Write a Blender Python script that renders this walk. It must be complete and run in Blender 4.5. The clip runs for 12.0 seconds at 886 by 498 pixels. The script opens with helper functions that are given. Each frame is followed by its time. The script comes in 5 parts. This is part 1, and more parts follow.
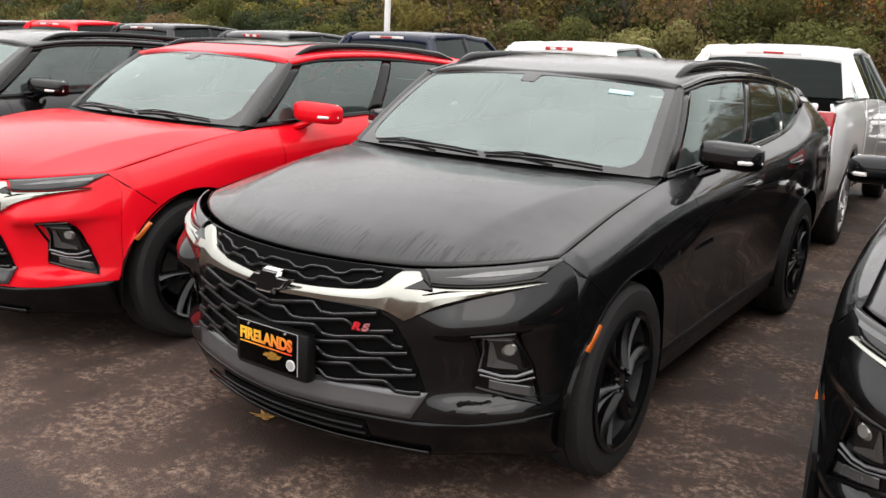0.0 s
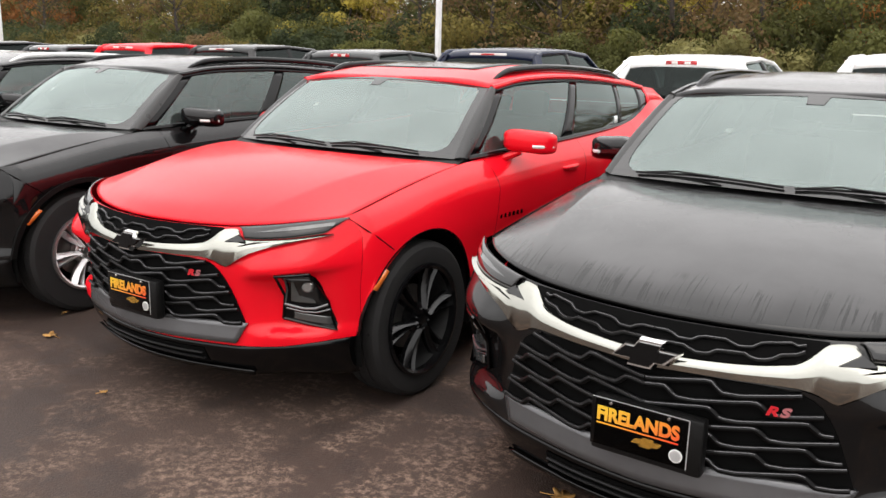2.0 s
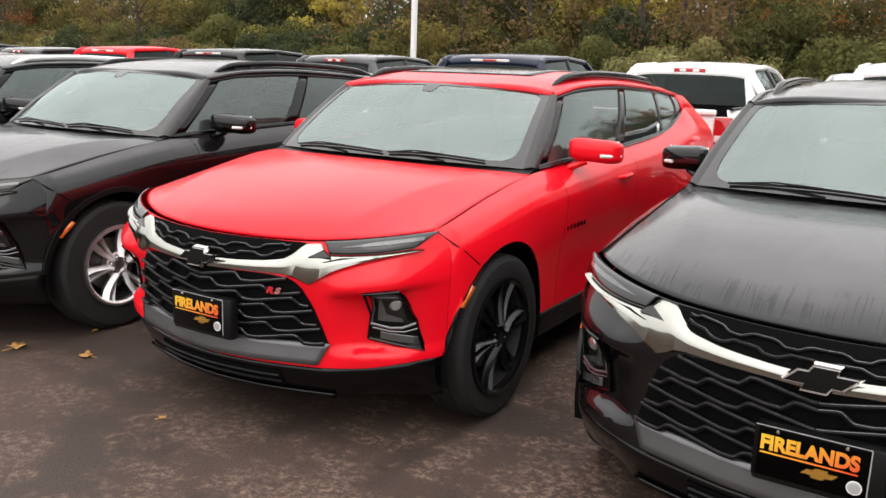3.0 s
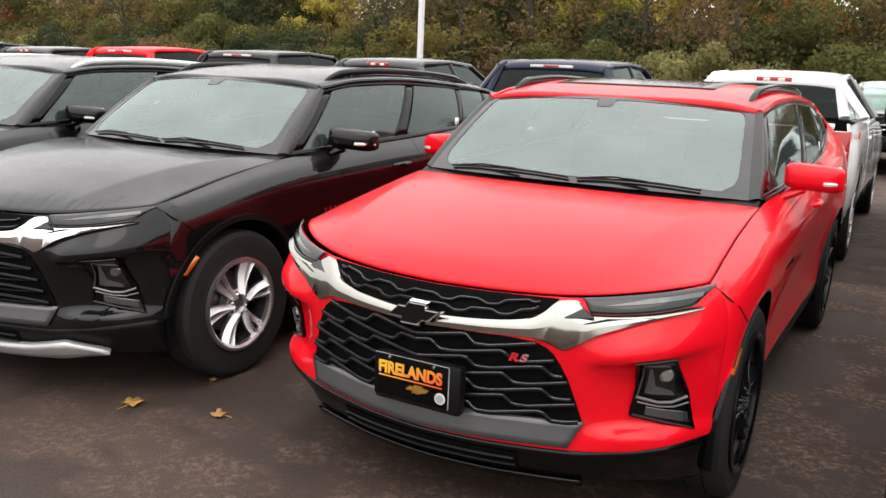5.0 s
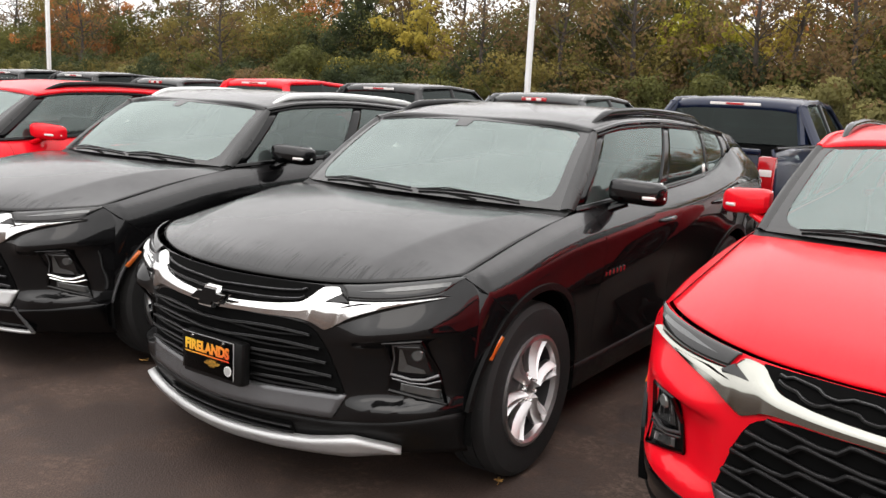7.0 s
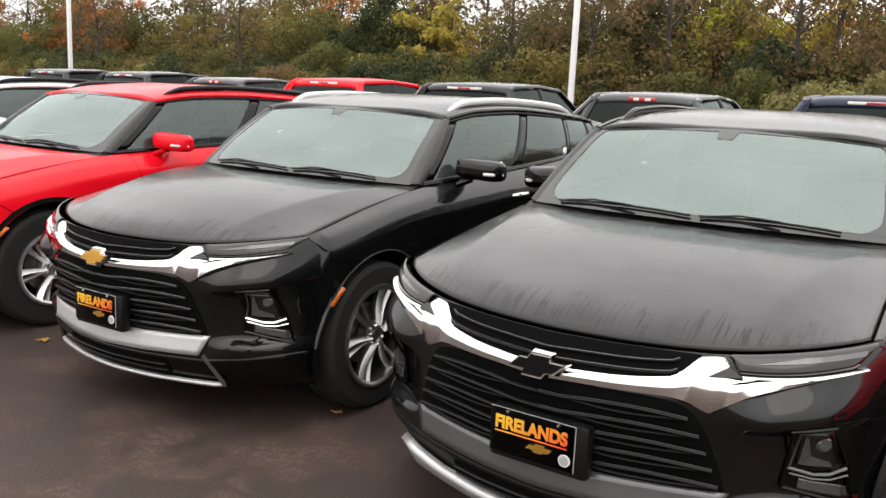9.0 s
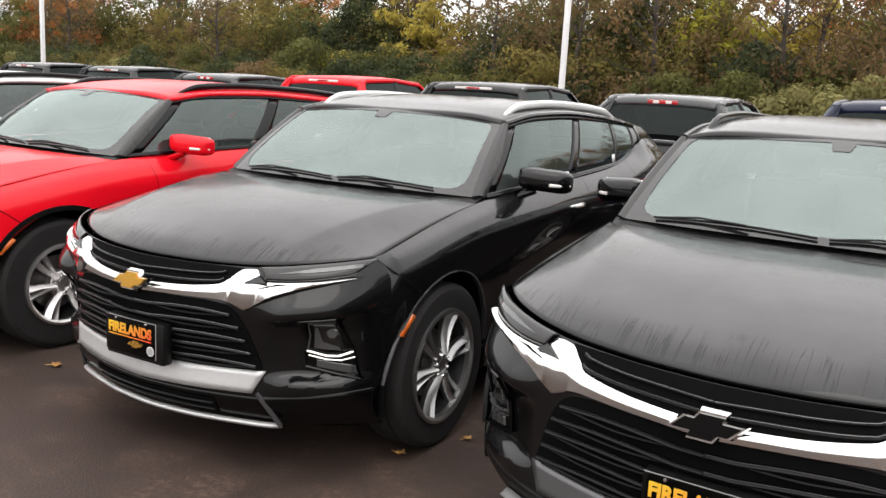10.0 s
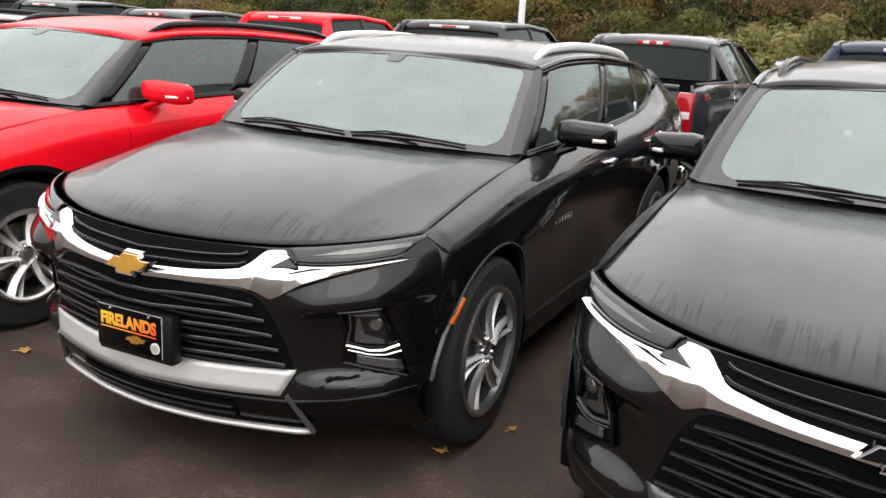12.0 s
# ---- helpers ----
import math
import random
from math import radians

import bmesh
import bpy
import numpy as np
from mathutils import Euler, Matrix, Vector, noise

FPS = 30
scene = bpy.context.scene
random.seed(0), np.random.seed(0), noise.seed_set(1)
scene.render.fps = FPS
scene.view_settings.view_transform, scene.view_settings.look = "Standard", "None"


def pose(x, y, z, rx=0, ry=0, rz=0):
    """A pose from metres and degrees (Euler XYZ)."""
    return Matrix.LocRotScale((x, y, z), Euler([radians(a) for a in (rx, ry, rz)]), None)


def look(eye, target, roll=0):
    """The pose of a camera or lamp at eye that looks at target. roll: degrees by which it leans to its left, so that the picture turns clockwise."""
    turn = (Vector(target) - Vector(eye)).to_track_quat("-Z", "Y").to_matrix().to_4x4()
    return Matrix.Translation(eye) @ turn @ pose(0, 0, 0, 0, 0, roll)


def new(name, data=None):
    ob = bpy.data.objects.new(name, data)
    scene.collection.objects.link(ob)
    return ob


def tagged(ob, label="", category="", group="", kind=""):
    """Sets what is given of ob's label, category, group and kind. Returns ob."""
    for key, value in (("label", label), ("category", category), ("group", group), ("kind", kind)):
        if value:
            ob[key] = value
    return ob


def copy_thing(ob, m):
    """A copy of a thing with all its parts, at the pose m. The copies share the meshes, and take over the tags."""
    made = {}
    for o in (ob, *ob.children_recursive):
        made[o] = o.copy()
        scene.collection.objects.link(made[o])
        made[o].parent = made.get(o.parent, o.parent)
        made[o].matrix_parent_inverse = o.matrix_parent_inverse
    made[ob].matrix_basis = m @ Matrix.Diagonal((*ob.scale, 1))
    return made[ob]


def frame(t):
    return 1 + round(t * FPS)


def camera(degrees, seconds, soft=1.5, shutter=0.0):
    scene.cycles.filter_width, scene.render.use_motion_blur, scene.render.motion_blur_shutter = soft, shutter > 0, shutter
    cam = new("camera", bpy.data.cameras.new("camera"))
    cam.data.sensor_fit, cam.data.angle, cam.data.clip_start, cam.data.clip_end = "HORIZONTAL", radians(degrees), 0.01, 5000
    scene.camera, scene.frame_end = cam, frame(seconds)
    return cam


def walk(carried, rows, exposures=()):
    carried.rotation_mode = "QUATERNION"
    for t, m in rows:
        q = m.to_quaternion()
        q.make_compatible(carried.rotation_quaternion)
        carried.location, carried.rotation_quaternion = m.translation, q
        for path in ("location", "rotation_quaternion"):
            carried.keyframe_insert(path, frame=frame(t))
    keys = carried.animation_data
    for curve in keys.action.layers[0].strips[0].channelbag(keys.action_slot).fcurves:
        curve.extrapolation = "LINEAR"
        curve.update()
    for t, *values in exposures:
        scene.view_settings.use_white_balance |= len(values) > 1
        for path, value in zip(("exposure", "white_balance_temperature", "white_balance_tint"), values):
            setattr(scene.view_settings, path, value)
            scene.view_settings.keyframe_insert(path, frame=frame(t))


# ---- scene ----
cam = camera(55.71, 12.0)
# seconds, eye in metres, turn in degrees
ROWS = [
    (0, -0.3521, -0.4589, 1.5895, 76.746, -2.713, 33.033),
    (0.5, -0.6826, -0.5944, 1.5994, 77.112, -2.347, 33.046),
    (1, -0.9459, -0.6308, 1.582, 76.94, -2.0, 33.8),
    (1.5, -1.2483, -0.6227, 1.5975, 76.923, -2.24, 34.456),
    (2, -1.5595, -0.6729, 1.5941, 77.6, -1.553, 34.211),
    (2.5, -1.8481, -0.7628, 1.5839, 77.931, -1.654, 32.96),
    (4.5, -3.0104, -0.8601, 1.5739, 78.13, -2.135, 28.593),
    (5, -3.3422, -0.7804, 1.5902, 78.22, -2.419, 29.791),
    (5.5, -3.687, -0.81, 1.5944, 78.48, -2.714, 30.784),
    (6, -4.0336, -0.834, 1.5928, 78.809, -2.705, 31.8),
    (6.5, -4.3947, -0.7586, 1.5965, 79.628, -2.908, 33.433),
    (7, -4.6905, -0.7483, 1.5867, 80.09, -2.936, 34.53),
    (7.5, -5.0788, -0.8018, 1.598, 80.052, -2.522, 34.91),
    (9.5, -6.4087, -0.85, 1.5962, 79.648, -2.852, 34.344),
    (10, -6.7338, -0.7364, 1.5959, 79.752, -3.267, 32.821),
    (10.5, -6.9618, -0.6978, 1.5803, 79.271, -3.488, 30.666),
    (11, -7.182, -0.7308, 1.5847, 77.449, -3.828, 29.146),
    (11.5, -7.2885, -0.6838, 1.5825, 76.026, -3.854, 28.985),
    (12, -7.363, -0.4938, 1.5933, 75.893, -3.433, 28.982),
]
EXPOSURES = [(0, 0.05, 6760, 12), (3, 0.02, 6760, 12), (6, -0.03, 6760, 12), (9.5, -0.01, 6760, 12), (12, 0.15, 6760, 12)]
walk(cam, [(t, pose(*row)) for t, *row in ROWS], EXPOSURES)

from functools import lru_cache

# ---- world and sun: bright overcast autumn day ----
world = bpy.data.worlds.new("overcast_sky")
scene.world = world
world.use_nodes = True
wn, wl = world.node_tree.nodes, world.node_tree.links
wn.clear()
w_out = wn.new("ShaderNodeOutputWorld")
w_bg = wn.new("ShaderNodeBackground")
w_sky = wn.new("ShaderNodeTexSky")
w_sky.sky_type = "NISHITA"
w_sky.sun_disc = False
w_sky.sun_elevation, w_sky.sun_rotation = radians(48), radians(200)
w_hsv = wn.new("ShaderNodeHueSaturation")
w_hsv.inputs["Saturation"].default_value = 0.12
w_hsv.inputs["Value"].default_value = 0.6
w_geo = wn.new("ShaderNodeTexCoord")
w_sep = wn.new("ShaderNodeSeparateXYZ")
w_ramp = wn.new("ShaderNodeMapRange")  # an overcast sky is about three times brighter overhead
w_ramp.inputs["From Min"].default_value, w_ramp.inputs["From Max"].default_value = 0.0, 1.0
w_ramp.inputs["To Min"].default_value, w_ramp.inputs["To Max"].default_value = 8.8, 25.0
w_cloud = wn.new("ShaderNodeTexNoise")
w_cloud.inputs["Scale"].default_value, w_cloud.inputs["Detail"].default_value = 3.0, 5.0
w_cm = wn.new("ShaderNodeMapRange")
w_cm.inputs["To Min"].default_value, w_cm.inputs["To Max"].default_value = 0.72, 1.28
w_mul = wn.new("ShaderNodeMath")
w_mul.operation = "MULTIPLY"
w_grey = wn.new("ShaderNodeMix")
w_grey.data_type, w_grey.blend_type = "RGBA", "MULTIPLY"
w_grey.inputs[0].default_value = 1.0
w_grey.inputs[6].default_value = (0.97, 0.985, 1.0, 1)
w_add = wn.new("ShaderNodeMix")
w_add.data_type, w_add.blend_type = "RGBA", "ADD"
w_add.inputs[0].default_value = 1.0
wl.new(w_geo.outputs["Generated"], w_sep.inputs[0])
wl.new(w_geo.outputs["Generated"], w_cloud.inputs["Vector"])
wl.new(w_sep.outputs[2], w_ramp.inputs["Value"])
wl.new(w_cloud.outputs[0], w_cm.inputs["Value"])
wl.new(w_ramp.outputs[0], w_mul.inputs[0])
wl.new(w_cm.outputs[0], w_mul.inputs[1])
wl.new(w_mul.outputs[0], w_grey.inputs[7])
wl.new(w_sky.outputs[0], w_hsv.inputs["Color"])
wl.new(w_hsv.outputs[0], w_add.inputs[6])
wl.new(w_grey.outputs[2], w_add.inputs[7])
wl.new(w_add.outputs[2], w_bg.inputs[0])
w_bg.inputs[1].default_value = 0.1
wl.new(w_bg.outputs[0], w_out.inputs[0])
sun = new("sun", bpy.data.lights.new("sun", "SUN"))
sun.data.energy, sun.data.angle, sun.data.color = 0.5, radians(40), (1, 0.96, 0.9)
sun.matrix_world = look((7, -7, 14), (0, 0, 0))


# ---- materials ----
def mat(name, color, rough=0.5, metal=0.0, coat=0.0, spec=0.5, grain=0.0, scale=40.0, bump=0.0, bump_scale=200.0, rough_var=0.0, tint=None):
    """A surface with colour and roughness that vary at two scales, and a fine relief."""
    m = bpy.data.materials.new(name)
    m.use_nodes = True
    n, l = m.node_tree.nodes, m.node_tree.links
    b = n["Principled BSDF"]
    b.inputs["Metallic"].default_value = metal
    b.inputs["Roughness"].default_value = rough
    b.inputs["Coat Weight"].default_value = coat
    b.inputs["Coat Roughness"].default_value = 0.03
    b.inputs["Specular IOR Level"].default_value = spec
    b.inputs["Base Color"].default_value = (*color, 1)
    tc = n.new("ShaderNodeTexCoord")
    if grain or tint:
        no = n.new("ShaderNodeTexNoise")
        no.inputs["Scale"].default_value, no.inputs["Detail"].default_value = scale, 6
        big = n.new("ShaderNodeTexNoise")
        big.inputs["Scale"].default_value, big.inputs["Detail"].default_value = scale / 14, 3
        l.new(tc.outputs["Object"], no.inputs["Vector"])
        l.new(tc.outputs["Object"], big.inputs["Vector"])
        av = n.new("ShaderNodeMath")
        av.operation = "ADD"
        l.new(no.outputs[0], av.inputs[0])
        l.new(big.outputs[0], av.inputs[1])
        mr = n.new("ShaderNodeMapRange")
        mr.inputs["From Min"].default_value, mr.inputs["From Max"].default_value = 0.6, 1.4
        l.new(av.outputs[0], mr.inputs["Value"])
        mx = n.new("ShaderNodeMix")
        mx.data_type = "RGBA"
        lo = tint or tuple(c * (1 - grain) for c in color)
        hi = color if tint else tuple(min(1, c * (1 + grain)) for c in color)
        mx.inputs[6].default_value, mx.inputs[7].default_value = (*lo, 1), (*hi, 1)
        l.new(mr.outputs[0], mx.inputs[0])
        l.new(mx.outputs[2], b.inputs["Base Color"])
        if rough_var:
            rr = n.new("ShaderNodeMapRange")
            rr.inputs["To Min"].default_value, rr.inputs["To Max"].default_value = rough - rough_var, rough + rough_var
            l.new(mr.outputs[0], rr.inputs["Value"])
            l.new(rr.outputs[0], b.inputs["Roughness"])
    if bump:
        bn = n.new("ShaderNodeTexNoise")
        bn.inputs["Scale"].default_value, bn.inputs["Detail"].default_value = bump_scale, 4
        l.new(tc.outputs["Object"], bn.inputs["Vector"])
        bu = n.new("ShaderNodeBump")
        bu.inputs["Strength"].default_value, bu.inputs["Distance"].default_value = bump, 0.01
        l.new(bn.outputs[0], bu.inputs["Height"])
        l.new(bu.outputs[0], b.inputs["Normal"])
    return m


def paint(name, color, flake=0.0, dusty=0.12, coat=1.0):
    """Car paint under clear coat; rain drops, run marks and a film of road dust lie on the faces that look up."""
    m = bpy.data.materials.new(name)
    m.use_nodes = True
    n, l = m.node_tree.nodes, m.node_tree.links
    b = n["Principled BSDF"]
    b.inputs["Coat Weight"].default_value = coat
    b.inputs["Metallic"].default_value = flake
    b.inputs["Specular IOR Level"].default_value = 0.05
    b.inputs["Roughness"].default_value = 0.4

    def span(src, a, c, lo, hi):
        r = n.new("ShaderNodeMapRange")
        r.inputs["From Min"].default_value, r.inputs["From Max"].default_value = a, c
        r.inputs["To Min"].default_value, r.inputs["To Max"].default_value = lo, hi
        l.new(src, r.inputs["Value"])
        return r.outputs[0]

    def times(a, c):
        x = n.new("ShaderNodeMath")
        x.operation = "MULTIPLY"
        l.new(a, x.inputs[0])
        l.new(c, x.inputs[1])
        return x.outputs[0]

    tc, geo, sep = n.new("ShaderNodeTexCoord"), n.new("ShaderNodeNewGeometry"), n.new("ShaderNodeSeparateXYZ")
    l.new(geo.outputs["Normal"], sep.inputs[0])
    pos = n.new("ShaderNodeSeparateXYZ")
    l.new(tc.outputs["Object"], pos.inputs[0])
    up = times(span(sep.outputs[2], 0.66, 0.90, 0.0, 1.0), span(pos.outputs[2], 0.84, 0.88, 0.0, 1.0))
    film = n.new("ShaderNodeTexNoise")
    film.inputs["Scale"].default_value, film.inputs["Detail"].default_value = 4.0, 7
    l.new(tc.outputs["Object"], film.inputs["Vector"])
    stretch = n.new("ShaderNodeMapping")
    stretch.inputs["Scale"].default_value = (34.0, 1.5, 1.5)
    l.new(tc.outputs["Object"], stretch.inputs["Vector"])
    runs = n.new("ShaderNodeTexNoise")
    runs.inputs["Scale"].default_value, runs.inputs["Detail"].default_value = 1.0, 3
    l.new(stretch.outputs[0], runs.inputs["Vector"])
    middle, width = n.new("ShaderNodeMath"), n.new("ShaderNodeMath")
    middle.operation, width.operation = "SUBTRACT", "ABSOLUTE"
    middle.inputs[1].default_value = 0.5
    l.new(runs.outputs[0], middle.inputs[0])
    l.new(middle.outputs[0], width.inputs[0])
    drops = n.new("ShaderNodeTexVoronoi")
    drops.inputs["Scale"].default_value = 90.0
    l.new(tc.outputs["Object"], drops.inputs["Vector"])
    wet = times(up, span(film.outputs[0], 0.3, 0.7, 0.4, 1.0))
    # the lip bows back towards its corners, and the runs end at uneven heights above it
    bow = n.new("ShaderNodeMath")
    bow.operation = "MULTIPLY_ADD"
    bow.inputs[1].default_value = -0.4
    l.new(times(pos.outputs[0], pos.outputs[0]), bow.inputs[0])
    l.new(pos.outputs[1], bow.inputs[2])
    uneven = n.new("ShaderNodeMath")
    uneven.operation = "MULTIPLY_ADD"
    uneven.inputs[1].default_value = 0.34
    patch = n.new("ShaderNodeTexNoise")
    patch.inputs["Scale"].default_value, patch.inputs["Detail"].default_value = 9.0, 3
    l.new(tc.outputs["Object"], patch.inputs["Vector"])
    l.new(patch.outputs[0], uneven.inputs[0])
    l.new(bow.outputs[0], uneven.inputs[2])
    lip = span(uneven.outputs[0], -0.60, -0.54, 1.0, 0.0)
    clean = times(lip, times(span(width.outputs[0], 0.012, 0.036, 1.0, 0.0), span(pos.outputs[2], 0.85, 0.88, 0.0, 1.0)))
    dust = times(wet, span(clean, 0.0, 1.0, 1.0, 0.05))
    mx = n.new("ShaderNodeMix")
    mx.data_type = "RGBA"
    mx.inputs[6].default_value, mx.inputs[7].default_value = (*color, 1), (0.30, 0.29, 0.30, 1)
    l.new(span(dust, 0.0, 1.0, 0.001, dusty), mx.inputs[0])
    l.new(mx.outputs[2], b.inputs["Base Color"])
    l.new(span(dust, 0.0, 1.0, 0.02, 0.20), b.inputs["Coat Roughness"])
    bu = n.new("ShaderNodeBump")
    bu.inputs["Strength"].default_value, bu.inputs["Distance"].default_value = 0.25, 0.001
    l.new(times(up, span(drops.outputs["Distance"], 0.10, 0.28, 1.0, 0.0)), bu.inputs["Height"])
    l.new(bu.outputs[0], b.inputs["Coat Normal"])
    return m


def glass(name, tint, ior=1.7, film=0.0):
    """Clear or tinted glass; film: the share of mist and dried rain on it."""
    m = bpy.data.materials.new(name)
    m.use_nodes = True
    n, l = m.node_tree.nodes, m.node_tree.links
    n.clear()
    out, mix, mist = n.new("ShaderNodeOutputMaterial"), n.new("ShaderNodeMixShader"), n.new("ShaderNodeMixShader")
    tr, gl, fr, df = n.new("ShaderNodeBsdfTransparent"), n.new("ShaderNodeBsdfGlossy"), n.new("ShaderNodeFresnel"), n.new("ShaderNodeBsdfDiffuse")
    tr.inputs[0].default_value = (*tint, 1)
    df.inputs[0].default_value = (0.60, 0.70, 0.68, 1)
    gl.inputs["Roughness"].default_value = 0.05
    gl.inputs["Color"].default_value = (0.80, 0.925, 0.895, 1)
    fr.inputs[0].default_value = ior
    tc, no, mr = n.new("ShaderNodeTexCoord"), n.new("ShaderNodeTexNoise"), n.new("ShaderNodeMapRange")
    no.inputs["Scale"].default_value, no.inputs["Detail"].default_value = 3.0, 6
    l.new(tc.outputs["Object"], no.inputs["Vector"])
    mr.inputs["From Min"].default_value, mr.inputs["From Max"].default_value = 0.3, 0.7
    mr.inputs["To Min"].default_value, mr.inputs["To Max"].default_value = film * 0.75, film * 1.25
    l.new(no.outputs[0], mr.inputs["Value"])
    l.new(mr.outputs[0], mist.inputs[0])
    l.new(tr.outputs[0], mist.inputs[1])
    l.new(df.outputs[0], mist.inputs[2])
    l.new(fr.outputs[0], mix.inputs[0])
    l.new(mist.outputs[0], mix.inputs[1])
    l.new(gl.outputs[0], mix.inputs[2])
    l.new(mix.outputs[0], out.inputs[0])
    return m


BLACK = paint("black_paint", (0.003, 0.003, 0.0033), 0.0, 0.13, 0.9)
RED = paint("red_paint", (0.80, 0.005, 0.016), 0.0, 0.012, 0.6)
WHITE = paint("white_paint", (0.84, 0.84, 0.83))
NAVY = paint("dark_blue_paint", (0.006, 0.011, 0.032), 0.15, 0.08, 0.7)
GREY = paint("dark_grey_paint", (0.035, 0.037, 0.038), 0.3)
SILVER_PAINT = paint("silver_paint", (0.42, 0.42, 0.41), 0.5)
PLASTIC = mat("black_plastic", (0.0055, 0.0055, 0.0055), 0.38, spec=0.2, grain=0.3, scale=30, bump=0.15, bump_scale=500, rough_var=0.1)
GLOSS = mat("gloss_black_plastic", (0.002, 0.002, 0.0022), 0.12, spec=0.3, grain=0.2, scale=20)
RUBBER = mat("tyre_rubber", (0.015, 0.0145, 0.0145), 0.7, spec=0.25, grain=0.35, scale=25, bump=0.2, bump_scale=250, rough_var=0.12)
CHROME = mat("chrome", (0.82, 0.82, 0.81), 0.07, 1.0, grain=0.05, scale=12)
DARK_CHROME = mat("dark_chrome", (0.42, 0.42, 0.38), 0.14, 1.0, grain=0.08, scale=12)
EDGE_GREY = mat("dark_grey_edge", (0.03, 0.03, 0.032), 0.25, 0.5, grain=0.1, scale=20)
# alloy with the shade inside the wheel put into its colour
BARREL = mat("shaded_alloy", (0.045, 0.045, 0.046), 0.45, 0.6, grain=0.2)
BULB = mat("lamp_bulb", (0.36, 0.36, 0.35), 0.12, 0.6, coat=1.0, grain=0.1)
SATIN = mat("satin_silver", (0.55, 0.55, 0.55), 0.44, 0.6, grain=0.06, scale=30)
RAIL = mat("bright_anodised_rail", (0.80, 0.80, 0.79), 0.42, 0.4, grain=0.05, scale=30)
GRILLE_BLACK = mat("grille_black", (0.004, 0.004, 0.0042), 0.45, spec=0.15, grain=0.3, scale=30)
STEEL_GREY = mat("satin_grey_panel", (0.13, 0.13, 0.135), 0.25, 0.6, grain=0.1, scale=20)
BLACK_RIM = mat("gloss_black_alloy", (0.004, 0.004, 0.0045), 0.16, spec=0.4, grain=0.2)
BRIGHT_RIM = mat("polished_alloy", (0.70, 0.68, 0.68), 0.36, 1.0, grain=0.08)
GREY_RIM = mat("machined_grey_alloy", (0.40, 0.40, 0.40), 0.28, 0.95, grain=0.1)
BRAKE = mat("brake_iron", (0.16, 0.15, 0.14), 0.45, 0.8, grain=0.3, scale=30)
INTERIOR = mat("interior_grey", (0.05, 0.052, 0.05), 0.7, grain=0.2, scale=30)
SEAT = mat("seat_cloth", (0.06, 0.06, 0.06), 0.85, grain=0.2, scale=60)
# near-black for hollow places: their shade is put into the colour
CAVITY = mat("shaded_cavity", (0.004, 0.004, 0.004), 0.85, spec=0.05, grain=0.2)
FRIT = mat("black_glass_border", (0.010, 0.010, 0.010), 0.10, spec=0.9, grain=0.2, scale=12)
PILLAR = mat("dusty_black_pillar", (0.022, 0.022, 0.022), 0.32, grain=0.25, scale=14, rough_var=0.08)
LAMP_DARK = mat("smoked_lamp", (0.008, 0.008, 0.008), 0.08, coat=0.4, grain=0.25, scale=30)
LAMP_CLEAR = mat("lamp_reflector", (0.10, 0.104, 0.104), 0.1, 0.5, coat=1.0, grain=0.2, scale=60)
AMBER = mat("amber_marker", (0.75, 0.16, 0.02), 0.25, coat=0.8, grain=0.15, scale=80)
RED_LENS = mat("red_lens", (0.42, 0.006, 0.01), 0.15, coat=1.0, grain=0.2, scale=60)
PALE_LENS = mat("pale_lens", (0.75, 0.70, 0.68), 0.2, coat=1.0, grain=0.1, scale=60)
GOLD = mat("gold_emblem", (0.75, 0.42, 0.08), 0.25, 0.8, grain=0.15, scale=60)
BADGE_RED = mat("red_badge", (0.60, 0.02, 0.03), 0.3, 0.2, grain=0.1)
BADGE_PALE = mat("pale_red_badge", (0.62, 0.22, 0.24), 0.25, 0.5, grain=0.1)
PAPER = mat("white_sticker", (0.8, 0.8, 0.78), 0.6, grain=0.05)
TEAL = mat("pale_blue_sticker", (0.45, 0.72, 0.74), 0.5, grain=0.05)
WINDSHIELD = glass("windshield_glass", (0.60, 0.68, 0.64), 2.25, 0.10)
SIDE_GLASS = glass("side_window_glass", (0.42, 0.47, 0.45), 1.75, 0.05)
TINTED = glass("tinted_window_glass", (0.10, 0.11, 0.11), 1.65, 0.02)
REAR_GLASS = glass("dark_truck_glass", (0.03, 0.035, 0.035), 1.27, 0.008)
POLE_WHITE = mat("white_pole_paint", (0.86, 0.86, 0.86), 0.45, grain=0.08, scale=6, bump=0.05)


